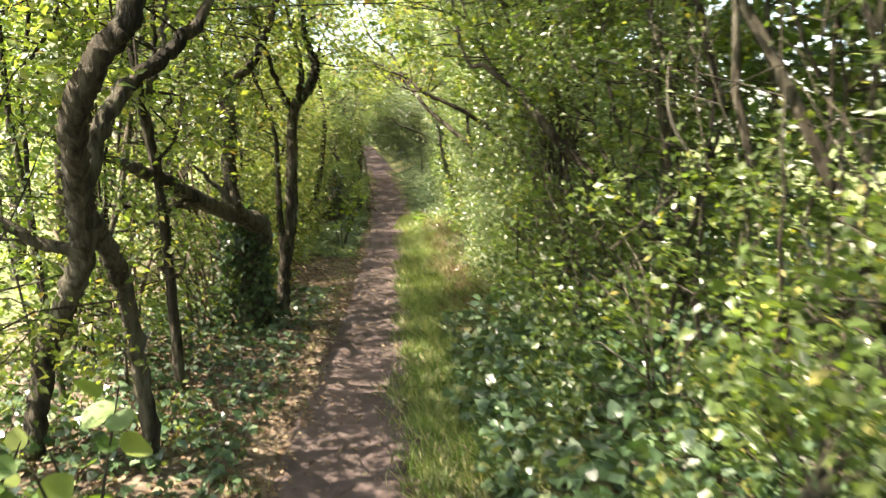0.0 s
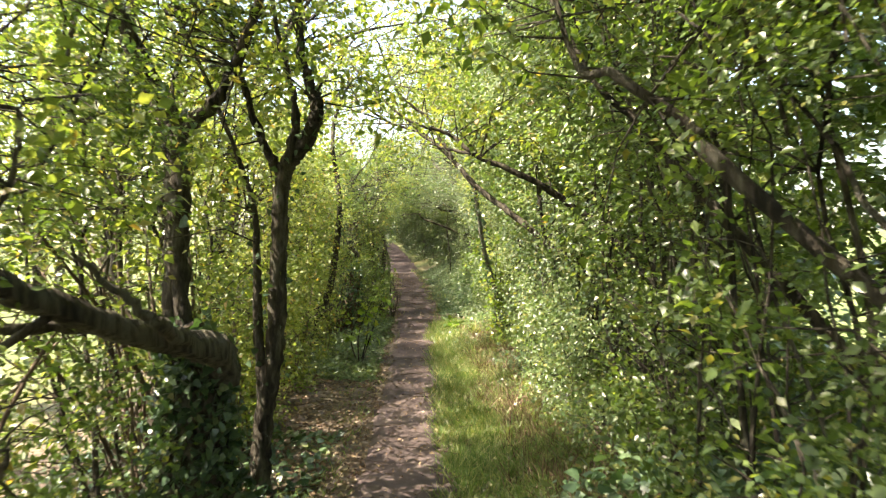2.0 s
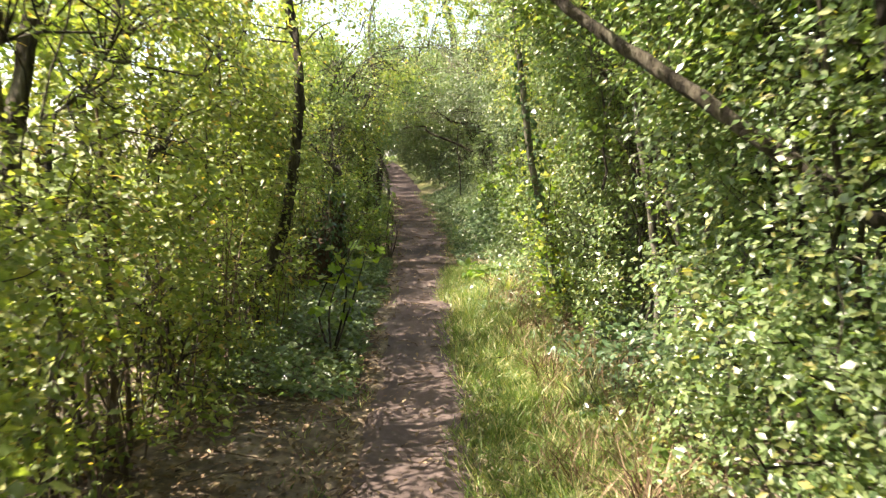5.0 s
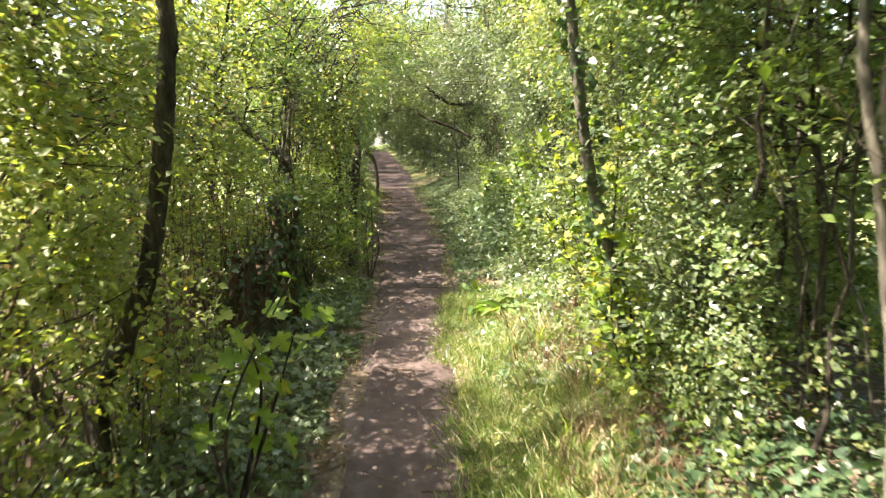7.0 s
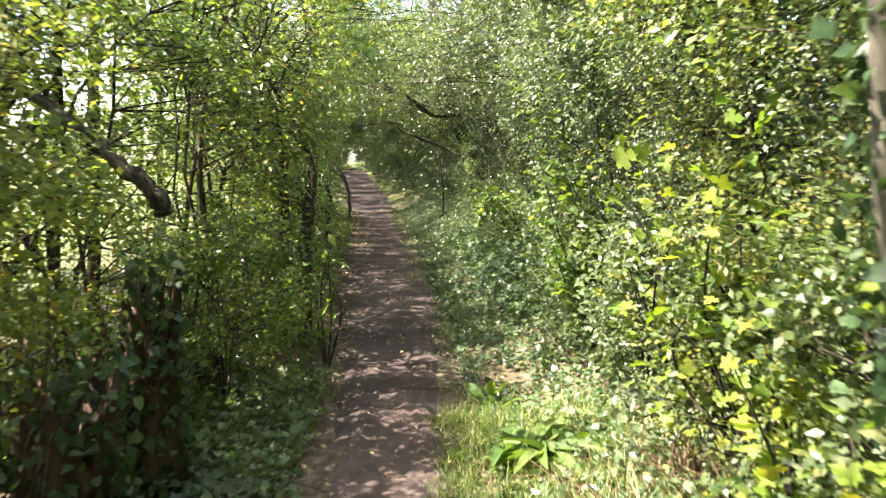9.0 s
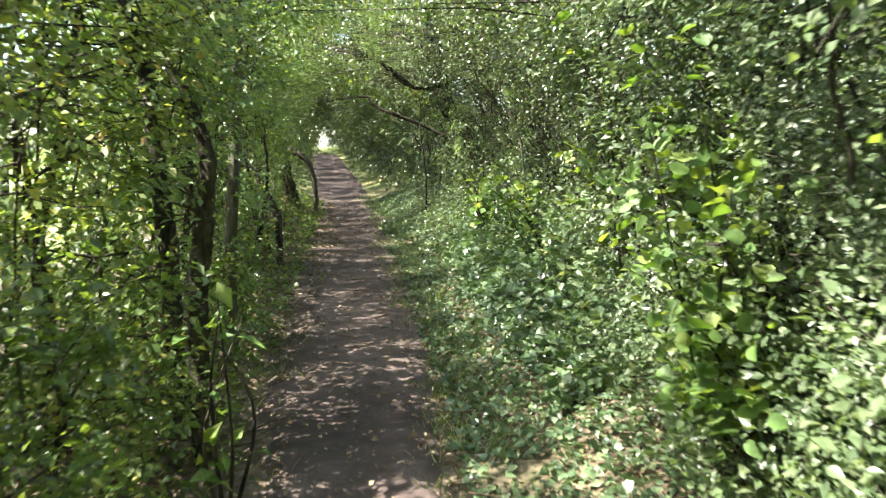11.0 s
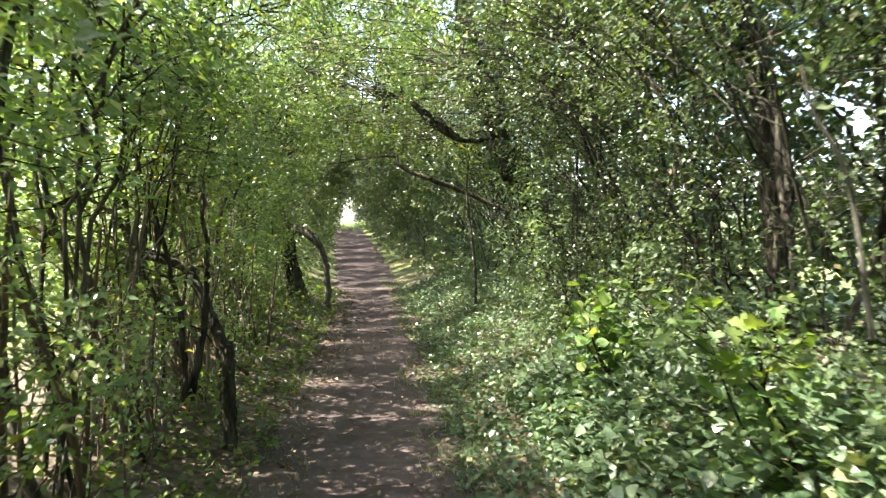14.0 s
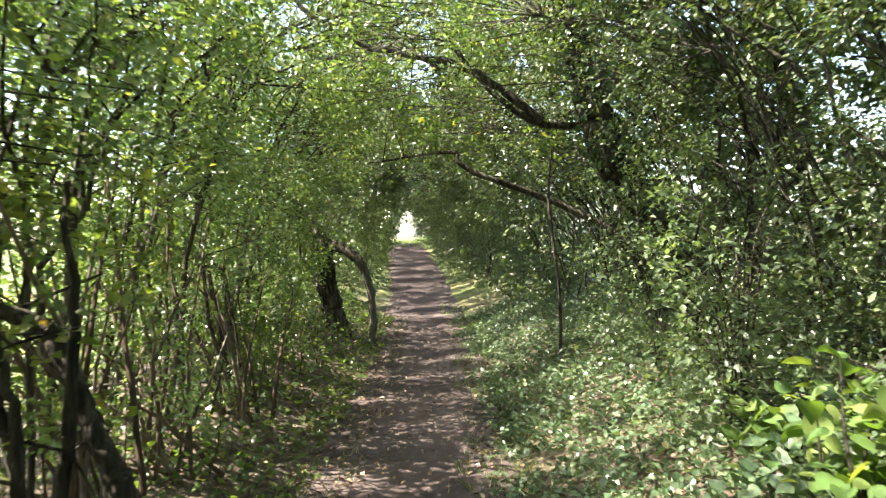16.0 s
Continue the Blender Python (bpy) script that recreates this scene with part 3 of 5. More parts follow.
def tree(label, trunk, radii, limbs=(), leaf_mat=None, clumps=0, per=50, size=0.06, bark=None, ivy=0, ivy_size=0.06, name="tree", category="tree", group="hedgerow trees", crown_from=0.45, seg=10, spread=0.45):
    bark = bark or M_BARK
    trunk = [tuple(q) for q in lifted(trunk)]
    limbs = [(lifted(lp), lr) for lp, lr in limbs]
    base = np.array(trunk[0], float)
    g = float(bank(base[0], base[1]))
    pts = list(trunk)
    if base[2] > g:
        pts = [(base[0], base[1], g - 0.08)] + ([tuple(base)] if base[2] > g + 0.25 else []) + list(trunk[1:])
    base = np.array([pts[0][0], pts[0][1], g])
    root = thing(name, base, label, category, group)
    c = bend(pts, (14 if radii[0] > 0.04 else 8) * len(pts))
    c = c + rng.normal(0, radii[0] * 0.05, c.shape)
    v, f = tube(c, radii, seg, 0.085)
    trunk_part = part("trunk", (v - base, f), bark, root, smooth=True)
    tips = [c[int(len(c) * crown_from):]]
    for k, (lp, lr) in enumerate(limbs):
        q = bend(lp, 6 * len(lp))
        q = q + np.vstack([np.zeros(3), rng.normal(0, 0.006, (len(q) - 1, 3))])
        v, f = tube(q, lr, 7, 0.09)
        part("limb", (v - base, f), bark, root, smooth=True)
        tips.append(q[len(q) // 3:])
    if clumps:
        S = np.vstack(tips)
        C = S[rng.integers(0, len(S), clumps)] + rng.normal(0, spread, (clumps, 3))
        # keep the walking space free
        d = C[:, 0] - line(C[:, 1])
        ok = (np.abs(d) > 0.85) | (C[:, 2] - rise(C[:, 1]) > 2.35)
        tw, Q, A = clump_set(C[ok], S, per, 0.3)
        v, f = joined(tw)
        tagged(part("branchwork", (v - base, f), bark, root), kind="stuff")
        v, f = leaves(Q, size * rng.uniform(0.6, 1.25, len(Q)), OVAL, axis=A)
        tagged(part("crown", (v - base, f), leaf_mat, root), kind="stuff")
    if ivy:
        v, f = ivy_along(c, radii, ivy, ivy_size)
        tagged(part("ivy", (v - base, f), M_IVY, root, "glossy dark ivy climbing the trunk"), kind="stuff")
    return root


# first stretch, path's left-hand side
tree("forked grey tree leaning behind an ivy-clad stump", [(-1.66, 6.12, 0.0), (-1.53, 6.1, 0.85), (-1.48, 6.1, 1.51), (-1.48, 6.1, 2.1), (-1.58, 6.1, 2.39), (-1.87, 6.1, 3.05), (-2.25, 6.2, 4.3), (-2.5, 6.3, 5.4)], [0.075, 0.07, 0.062, 0.05, 0.03],
     [([(-1.48, 6.1, 2.14), (-1.22, 6.1, 2.39), (-1.03, 6.1, 2.82), (-0.95, 6.1, 3.19), (-0.85, 6.0, 4.6)], [0.045, 0.035, 0.02, 0.01])], M_LIGHT, 60, ivy=160, ivy_size=0.06, crown_from=0.75)
tree("slim dark crooked tree with upcurved limbs", [(-1.12, 6.5, 0.32), (-1.03, 6.5, 0.93), (-0.99, 6.5, 1.61), (-0.95, 6.5, 1.99), (-0.8, 6.4, 2.16), (-0.73, 6.4, 2.36), (-0.77, 6.4, 2.5), (-0.83, 6.4, 2.82), (-0.8, 6.4, 4.0)], [0.066, 0.058, 0.05, 0.045, 0.03, 0.012],
     [([(-0.96, 6.5, 1.96), (-1.05, 6.5, 2.11), (-1.14, 6.5, 2.35), (-1.23, 6.5, 2.68), (-1.5, 6.7, 3.9)], [0.035, 0.025, 0.02, 0.008]), ([(-0.91, 6.4, 2.04), (-0.86, 6.4, 2.3), (-0.92, 6.4, 2.65), (-0.96, 6.4, 2.82), (-1.1, 6.2, 3.8)], [0.03, 0.022, 0.015, 0.006])], M_LIGHT, 55, crown_from=0.7, ivy=150, ivy_size=0.04)
tree("old stump with a thick crooked limb and ivy", [(-1.40, 6.05, 0.0), (-1.38, 6.05, 0.35), (-1.36, 6.0, 0.75), (-1.36, 5.95, 1.08)], [0.23, 0.17, 0.15, 0.07],
     [([(-1.2, 6.0, 0.82), (-1.2, 5.85, 0.98), (-1.237, 5.56, 1.04), (-1.3, 5.1, 1.15), (-1.42, 4.6, 1.3), (-1.47, 4.2, 1.43), (-1.55, 3.8, 1.52), (-1.8, 3.3, 1.7)], [0.1, 0.085, 0.07, 0.055, 0.045, 0.035, 0.015]),
      ([(-1.3, 5.1, 1.15), (-1.5, 4.9, 1.2), (-1.9, 4.6, 1.22), (-2.4, 4.4, 1.35)], [0.035, 0.025, 0.015, 0.006]), ([(-1.22, 5.5, 1.06), (-1.16, 4.95, 1.2), (-1.2, 4.85, 1.27), (-1.4, 4.7, 1.5)], [0.04, 0.03, 0.022, 0.008]),
      ([(-1.42, 4.6, 1.28), (-1.7, 4.5, 1.1), (-2.2, 4.4, 1.0)], [0.022, 0.014, 0.005]), ([(-1.36, 5.95, 1.0), (-1.46, 6.0, 1.4), (-1.6, 6.2, 1.8)], [0.05, 0.03, 0.012])], M_LIGHT, 14, bark=M_BARK, ivy=3000, ivy_size=0.055, name="tree_stump", category="stump", group="", seg=16, spread=0.35)
tree("slender straight grey pole of a young tree", [(-1.42, 4.2, 0.0), (-1.43, 4.15, 0.9), (-1.45, 4.1, 1.45), (-1.47, 3.95, 1.9), (-1.5, 3.9, 2.35), (-1.6, 3.8, 3.6), (-1.5, 3.9, 5.0)], [0.036, 0.033, 0.032, 0.028, 0.02, 0.01],
     [([(-1.46, 3.97, 1.85), (-1.36, 3.9, 2.1), (-1.33, 3.9, 2.5), (-1.1, 4.0, 3.6)], [0.02, 0.016, 0.012, 0.006]), ([(-1.45, 4.1, 1.5), (-1.33, 4.2, 1.75), (-1.3, 4.2, 2.0)], [0.014, 0.01, 0.004]), ([(-1.43, 4.15, 0.75), (-1.33, 4.1, 0.85), (-1.3, 4.1, 0.95)], [0.014, 0.01, 0.004])], M_LIGHT, 70, crown_from=0.68)
tree("leaning grey trunk dividing low above the path edge", [(-1.8, 2.95, 0.0), (-1.65, 2.95, 0.6), (-1.45, 2.75, 0.9), (-1.28, 2.58, 1.15), (-1.22, 2.45, 1.42), (-1.11, 2.2, 1.7), (-0.96, 2.1, 1.92), (-0.83, 2.1, 2.11), (-0.85, 2.4, 2.9), (-0.7, 2.7, 4.0), (-0.9, 2.9, 5.0)], [0.055, 0.05, 0.05, 0.052, 0.05, 0.045, 0.04, 0.03, 0.015],
     [([(-1.23, 2.5, 1.36), (-1.22, 2.75, 1.1), (-1.245, 2.97, 0.83), (-1.25, 3.05, 0.45), (-1.22, 3.1, 0.0)], [0.045, 0.042, 0.04, 0.04, 0.045]), ([(-1.23, 2.5, 1.4), (-1.15, 2.65, 1.77), (-1.02, 2.8, 1.95), (-0.911, 2.95, 2.11), (-0.8, 3.1, 2.35), (-0.7, 3.3, 3.2)], [0.045, 0.04, 0.038, 0.035, 0.025, 0.01]),
      ([(-1.28, 2.58, 1.15), (-1.5, 2.5, 1.25), (-1.75, 2.45, 1.5)], [0.03, 0.022, 0.01]), ([(-1.02, 2.8, 1.95), (-1.05, 3.1, 2.1), (-1.15, 3.5, 2.4)], [0.02, 0.014, 0.006])], M_LIGHT, 80, crown_from=0.72)
tree("thin bowed tree rising through yellow-green leaves", [(-1.65, 11.6, 0.33), (-1.52, 11.6, 0.63), (-1.38, 11.6, 0.99), (-1.29, 11.6, 1.56), (-1.25, 11.6, 2.11), (-1.35, 11.8, 3.0), (-1.1, 12.0, 3.8)], [0.06, 0.05, 0.045, 0.04, 0.03, 0.015], (), M_LIGHT, 30, crown_from=0.75, bark=M_BARK)
tree("thin dark stem close beside a crooked tree", [(-1.11, 6.5, 0.68), (-1.13, 6.5, 1.06), (-1.13, 6.5, 1.44), (-1.18, 6.5, 1.92), (-1.6, 6.5, 3.0)], [0.04, 0.036, 0.03, 0.02, 0.01], (), M_LIGHT, 20, crown_from=0.6, ivy=60, ivy_size=0.04)
# path's right-hand side, limbs that reach over
tree("dark limb arching low over the path from the hedge", [(1.75, 7.5, 0.15), (1.55, 7.7, 0.9), (0.81, 8.4, 1.66), (0.36, 8.8, 2.07), (0.18, 9.0, 2.3), (-0.13, 9.2, 2.61), (-0.5, 9.4, 2.77), (-0.9, 9.7, 3.1)], [0.036, 0.03, 0.024, 0.018, 0.012, 0.005],
     [([(0.18, 9.0, 2.3), (-0.09, 9.1, 2.75), (-0.37, 9.2, 3.01), (-0.6, 9.4, 3.6)], [0.02, 0.014, 0.006])], M_LIGHT, 28, crown_from=0.5, spread=0.3)
tree("long dark bough leaning across from the hedge", [(2.1, 6.9, 0.2), (1.38, 7.1, 1.39), (1.0, 7.3, 1.78), (0.68, 7.3, 2.0), (0.27, 7.4, 2.2), (0.08, 7.5, 2.37), (-0.28, 7.6, 2.53), (-0.7, 7.8, 3.0)], [0.036, 0.032, 0.025, 0.02, 0.016, 0.01, 0.005],
     [([(0.72, 7.3, 1.99), (0.74, 7.3, 1.78), (0.77, 7.3, 1.51)], [0.018, 0.015, 0.008]), ([(0.27, 7.4, 2.2), (0.0, 7.5, 2.28), (-0.22, 7.6, 2.47)], [0.016, 0.01, 0.005])], M_LIGHT, 30, crown_from=0.55, spread=0.3)
for pts, lab in (([(2.3, 3.6, 0.3), (1.08, 4.6, 1.73), (0.94, 4.7, 1.94), (0.67, 4.8, 2.17), (0.51, 4.9, 2.31), (0.3, 5.2, 3.6)], "dark bough arching out of the dense hedge"),
                 ([(2.2, 4.6, 0.3), (1.2, 5.4, 1.77), (0.95, 5.5, 2.11), (0.71, 5.6, 2.41), (0.3, 5.9, 3.5)], "thin dark bough arching out of the hedge"),
                 ([(2.4, 2.4, 0.3), (1.9, 2.6, 1.6), (1.4, 2.9, 2.6), (0.6, 3.2, 3.4), (0.0, 3.5, 3.8)], "dark bough arching high out of the hedge")):
    tree(lab, pts, [0.034, 0.03, 0.022, 0.014, 0.006], (), M_LEAF, 30, crown_from=0.5, spread=0.35)
tree("ivy-covered trunk with yellowing leaves in the sunlit hedge", [(0.98, 12.75, 0.1), (0.86, 12.7, 0.7), (0.68, 12.62, 1.4), (0.57, 12.55, 2.1), (0.46, 12.5, 2.9), (0.3, 12.4, 3.7)], [0.036, 0.031, 0.028, 0.024, 0.015], (), M_LIGHT, 30, bark=M_BARK_PALE, ivy=900, ivy_size=0.045, crown_from=0.7)
tree("slim pale grey trunk inside a dark gap of the hedge", [(1.31, 10.75, 0.6), (1.21, 10.75, 1.31), (1.12, 10.75, 1.85), (1.2, 10.8, 2.6), (1.0, 10.9, 3.4)], [0.022, 0.02, 0.017, 0.01], (), M_LEAF, 16, bark=M_BARK_PALE, crown_from=0.75)
tree("slim pale grey trunk beside a second one", [(1.51, 10.95, 0.85), (1.4, 10.95, 1.3), (1.33, 10.95, 1.66), (1.4, 11.0, 2.6), (1.3, 11.1, 3.3)], [0.027, 0.024, 0.018, 0.01], (), M_LEAF, 12, bark=M_BARK_PALE, crown_from=0.8)
# broken stumps half-way
def broken_stump(label, place, radius, height, limb=None, ivy=0):
    base = np.array([place[0], place[1], float(bank(place[0], place[1]))])
    root = thing("tree_stump", base, label, "stump")
    seg, rows = 26, 14
    th = np.linspace(0, 2 * np.pi, seg, endpoint=False)
    flute = 1 + 0.16 * np.sin(3 * th + 1) + 0.12 * np.sin(7 * th) + 0.10 * rng.normal(size=seg)
    top = height * np.clip(0.86 + 0.14 * np.sin(2 * th + 0.6) + 0.10 * rng.normal(size=seg), 0.55, 1.08)
    v = []
    for r in range(rows):
        f = r / (rows - 1)
        flare = 1 + 0.55 * (1 - f) ** 4 - 0.25 * f + 0.05 * math.sin(9 * f)
        rad = radius * flare * (flute + 0.11 * rng.normal(size=seg))
        z = -0.06 + (top + 0.06) * f
        v.append(np.stack([rad * np.cos(th) + 0.05 * f * f, rad * np.sin(th), z], -1))
    for f, dep in ((0.72, 0.75), (0.45, 0.55)):
        v.append(np.stack([radius * 0.6 * f * np.cos(th) + 0.05, radius * 0.6 * f * np.sin(th), top * dep], -1))
    V = np.vstack(v)
    k = len(v)
    i, j = np.meshgrid(np.arange(k - 1), np.arange(seg), indexing="ij")
    a, b = i * seg + j, i * seg + (j + 1) % seg
    F = np.concatenate([np.stack([a, b, b + seg], -1).reshape(-1, 3), np.stack([a, b + seg, a + seg], -1).reshape(-1, 3)])
    V = np.vstack([V, [[0.05, 0, height * 0.5]]])
    last = (k - 1) * seg
    F = np.vstack([F, [(last + q, last + (q + 1) % seg, len(V) - 1) for q in range(seg)]])
    part("trunk", (V, F), M_WOOD, root, "torn fluted dead wood")
    for q in range(7):
        an = rng.uniform(0, 6.28)
        p = np.array([radius * 0.85 * math.cos(an), radius * 0.85 * math.sin(an), height * rng.uniform(0.5, 0.8)])
        e = p + np.array([0.03 * math.cos(an), 0.03 * math.sin(an), height * rng.uniform(0.08, 0.24)])
        part("splinter", tube(np.array([p, (p + e) / 2 + rng.normal(0, 0.008, 3), e]), [0.022, 0.014, 0.003], 5, 0.25), M_WOOD, root)
    if limb:
        lp, lr = limb
        q = bend(lp, 6 * len(lp))
        v2, f2 = tube(q + rng.normal(0, 0.006, q.shape), lr, 9, 0.12)
        part("limb", (v2 - base, f2), M_BARK, root, smooth=True)
    if ivy:
        c = np.array([[0.0, 0.0, 0.0], [0.02, 0.0, height * 0.5], [0.05, 0.0, height]])
        v2, f2 = ivy_along(bend(c, 8), [radius * 1.3, radius, radius * 0.85], ivy, 0.05, 0.03)
        tagged(part("ivy", (v2, f2), M_IVY, root, "ivy hanging on the dead wood"), kind="stuff")
    return root


broken_stump("broken dead stump with torn wood and a fallen limb", (-1.42, 14.52), 0.1, 1.02, ([(-1.33, 14.5, 1.27), (-1.37, 14.5, 1.38), (-1.58, 14.5, 1.54), (-1.76, 14.5, 1.71), (-2.3, 14.6, 2.1)], [0.045, 0.04, 0.036, 0.028, 0.015]), 620)
broken_stump("dark rotten stump overgrown beside a broken one", (-1.54, 13.90), 0.17, 0.68, None, 700)
broken_stump("jagged remnant of dead trunk between two stumps", (-1.55, 14.28), 0.08, 0.7, None, 260)


def cane(label, pts, radius, leaf_count=8):
    pts = lifted(pts)
    base = np.array(pts[0], float)
    root = thing("bramble_cane", base, label, "cane", "bare canes")
    c = bend(pts, 6 * len(pts))
    v, f = tube(c, [radius, radius * 0.8, radius * 0.4], 6, 0.06)
    part("stem", (v - base, f), M_BARK_PALE, root, smooth=True)
    q = c[rng.integers(len(c) // 4, len(c), leaf_count)] + rng.normal(0, 0.02, (leaf_count, 3))
    v, f = leaves(q, 0.055 * rng.uniform(0.6, 1.2, leaf_count), OVAL)
    tagged(part("foliage", (v - base, f), M_GREY, root), kind="stuff")
    return root


cane("pale bare cane arching in front of the stumps", [(-1.55, 12.9, 0.4), (-1.38, 12.9, 0.71), (-1.24, 12.9, 0.86), (-1.22, 12.9, 1.07), (-1.22, 12.9, 1.23)], 0.006)
cane("pale dry cane leaning out of the ivy bank", [(0.84, 19.6, 1.19), (0.78, 19.6, 1.57), (0.69, 19.6, 1.75), (0.66, 19.6, 1.86)], 0.008)
cane("pale curved cane in the dense hedge", [(1.4, 2.6, 1.48), (1.27, 2.6, 1.68), (1.24, 2.6, 1.85), (1.25, 2.6, 1.99)], 0.009)
cane("brown bare cane in the dense hedge", [(1.85, 2.3, 0.88), (1.88, 2.3, 1.17), (1.88, 2.3, 1.4), (1.83, 2.3, 1.6)], 0.011)
cane("thin straight shoot on the shaded bank", [(1.05, 4.6, 0.83), (0.96, 4.6, 0.99), (0.77, 4.6, 1.13)], 0.005)


# last stretch
tree("straight grey young trunk among dense leaves", [(-1.27, 18.8, 0.58), (-1.25, 18.8, 0.85), (-1.17, 18.8, 1.84), (-1.17, 18.8, 2.5), (-1.35, 18.9, 3.6), (-1.2, 19.1, 4.4)], [0.045, 0.04, 0.035, 0.028, 0.012], (), M_LEAF, 40, crown_from=0.6, bark=M_BARK_PALE)
tree("dark bending trunk behind leaves", [(-1.28, 17.5, 0.85), (-1.31, 17.5, 1.38), (-1.34, 17.5, 1.8), (-1.43, 17.5, 2.13), (-2.0, 17.6, 3.4)], [0.05, 0.045, 0.04, 0.025, 0.01], (), M_LEAF, 30, crown_from=0.6)
tree("short dark trunk low in the hedge", [(-1.11, 17.3, 0.73), (-1.06, 17.3, 1.16), (-1.06, 17.3, 1.55), (-1.45, 17.4, 2.3)], [0.055, 0.05, 0.035, 0.012], (), M_LEAF, 24, crown_from=0.5)
tree("thick leaning trunk wrapped in ivy", [(1.75, 27.0, 0.45), (1.5, 26.8, 1.3), (0.8, 26.5, 2.13), (0.62, 26.5, 2.88), (0.37, 26.5, 3.45), (0.25, 26.3, 4.6), (0.0, 26.2, 5.6)], [0.16, 0.15, 0.14, 0.13, 0.09, 0.05],
     [([(0.73, 26.6, 2.43), (0.26, 26.6, 2.44), (-0.12, 26.6, 2.68), (-0.5, 26.6, 3.12), (-0.59, 26.6, 3.31), (-0.8, 26.6, 3.9)], [0.04, 0.035, 0.028, 0.02, 0.008]), ([(0.23, 26.3, 2.42), (-0.4, 26.3, 2.86), (-1.18, 26.3, 3.06), (-1.77, 26.3, 3.44), (-2.1, 26.3, 4.1)], [0.035, 0.03, 0.02, 0.008])], M_LEAF, 60, ivy=2200, ivy_size=0.055, crown_from=0.6)
tree("low limb sweeping over the path", [(1.6, 28.0, 0.4), (1.1, 28.0, 1.5), (-0.38, 28.0, 2.19), (-0.56, 28.0, 2.37), (-1.44, 28.0, 2.27)], [0.045, 0.04, 0.03, 0.02, 0.008], (), M_LEAF, 24, crown_from=0.5, spread=0.3)
tree("thick trunk with an elbow leaning beside the path", [(-2.2, 30.5, 0.0), (-2.26, 30.5, 0.3), (-2.39, 30.5, 0.88), (-2.47, 30.5, 1.42), (-2.82, 30.5, 1.92), (-3.12, 30.4, 2.11), (-3.6, 30.3, 2.7)], [0.17, 0.15, 0.14, 0.13, 0.11, 0.06],
     [([(-2.42, 30.5, 1.36), (-2.2, 30.45, 1.36), (-1.97, 30.4, 1.22), (-1.82, 30.4, 0.95), (-1.76, 30.4, 0.6), (-1.74, 30.4, -0.02)], [0.085, 0.075, 0.065, 0.055, 0.05, 0.045])], M_LEAF, 30, crown_from=0.8, seg=14)

tree("mossy fallen trunk propped in the hedge", [(-1.48, 22.6, 0.68), (-1.5, 22.6, 0.72), (-1.68, 22.6, 1.14), (-1.83, 22.6, 1.26), (-2.7, 22.5, 1.5)], [0.045, 0.04, 0.036, 0.03, 0.015], [([(-1.86, 22.6, 0.88), (-2.04, 22.6, 1.29), (-2.18, 22.6, 1.58), (-2.45, 22.6, 1.71)], [0.024, 0.02, 0.015, 0.008]), ([(-1.69, 22.4, 0.42), (-1.7, 22.4, 0.91), (-1.8, 22.4, 1.42), (-2.0, 22.3, 2.2)], [0.024, 0.02, 0.014, 0.007]), ([(-1.69, 22.5, 0.4), (-1.58, 22.5, 1.01), (-1.58, 22.5, 1.71)], [0.028, 0.022, 0.01])], M_LIGHT, 34, crown_from=0.8)
tree("thin upright trunk rising from the ivy bank", [(2.29, 27.2, 0.68), (2.22, 27.2, 1.56), (2.18, 27.2, 2.9), (2.3, 27.2, 4.0)], [0.05, 0.045, 0.04, 0.015], (), M_LEAF, 30, crown_from=0.7)
tree("thin dark stem beside a thick ivy trunk", [(0.51, 27.8, 0.89), (0.41, 27.8, 1.94), (0.5, 27.8, 2.6)], [0.02, 0.018, 0.01], (), M_LEAF, 12, crown_from=0.7)
tree("pale bare stem slanting through the hedge", [(2.31, 25.0, 0.83), (2.21, 25.0, 1.36), (1.93, 25.0, 2.24), (1.75, 25.0, 3.3)], [0.025, 0.022, 0.018, 0.008], (), bark=M_BARK_PALE)
for k in range(5):
    o = 0.09 * k
    tree("bare dead stems arching together over the bank", [(2.5, 20.4 + o, 0.45), (2.45 - o, 20.4 + o, 1.7), (1.71, 20.5, 2.25), (1.44, 20.5, 2.45), (0.71, 20.5, 2.83), (0.25, 20.5, 3.09), (0.0 - o, 20.5 + o, 3.6 + o / 2)], [0.02, 0.018, 0.012, 0.004], (), bark=M_BARK_PALE, name="dead_stem", category="dead branch", group="bare arching stems", seg=6)


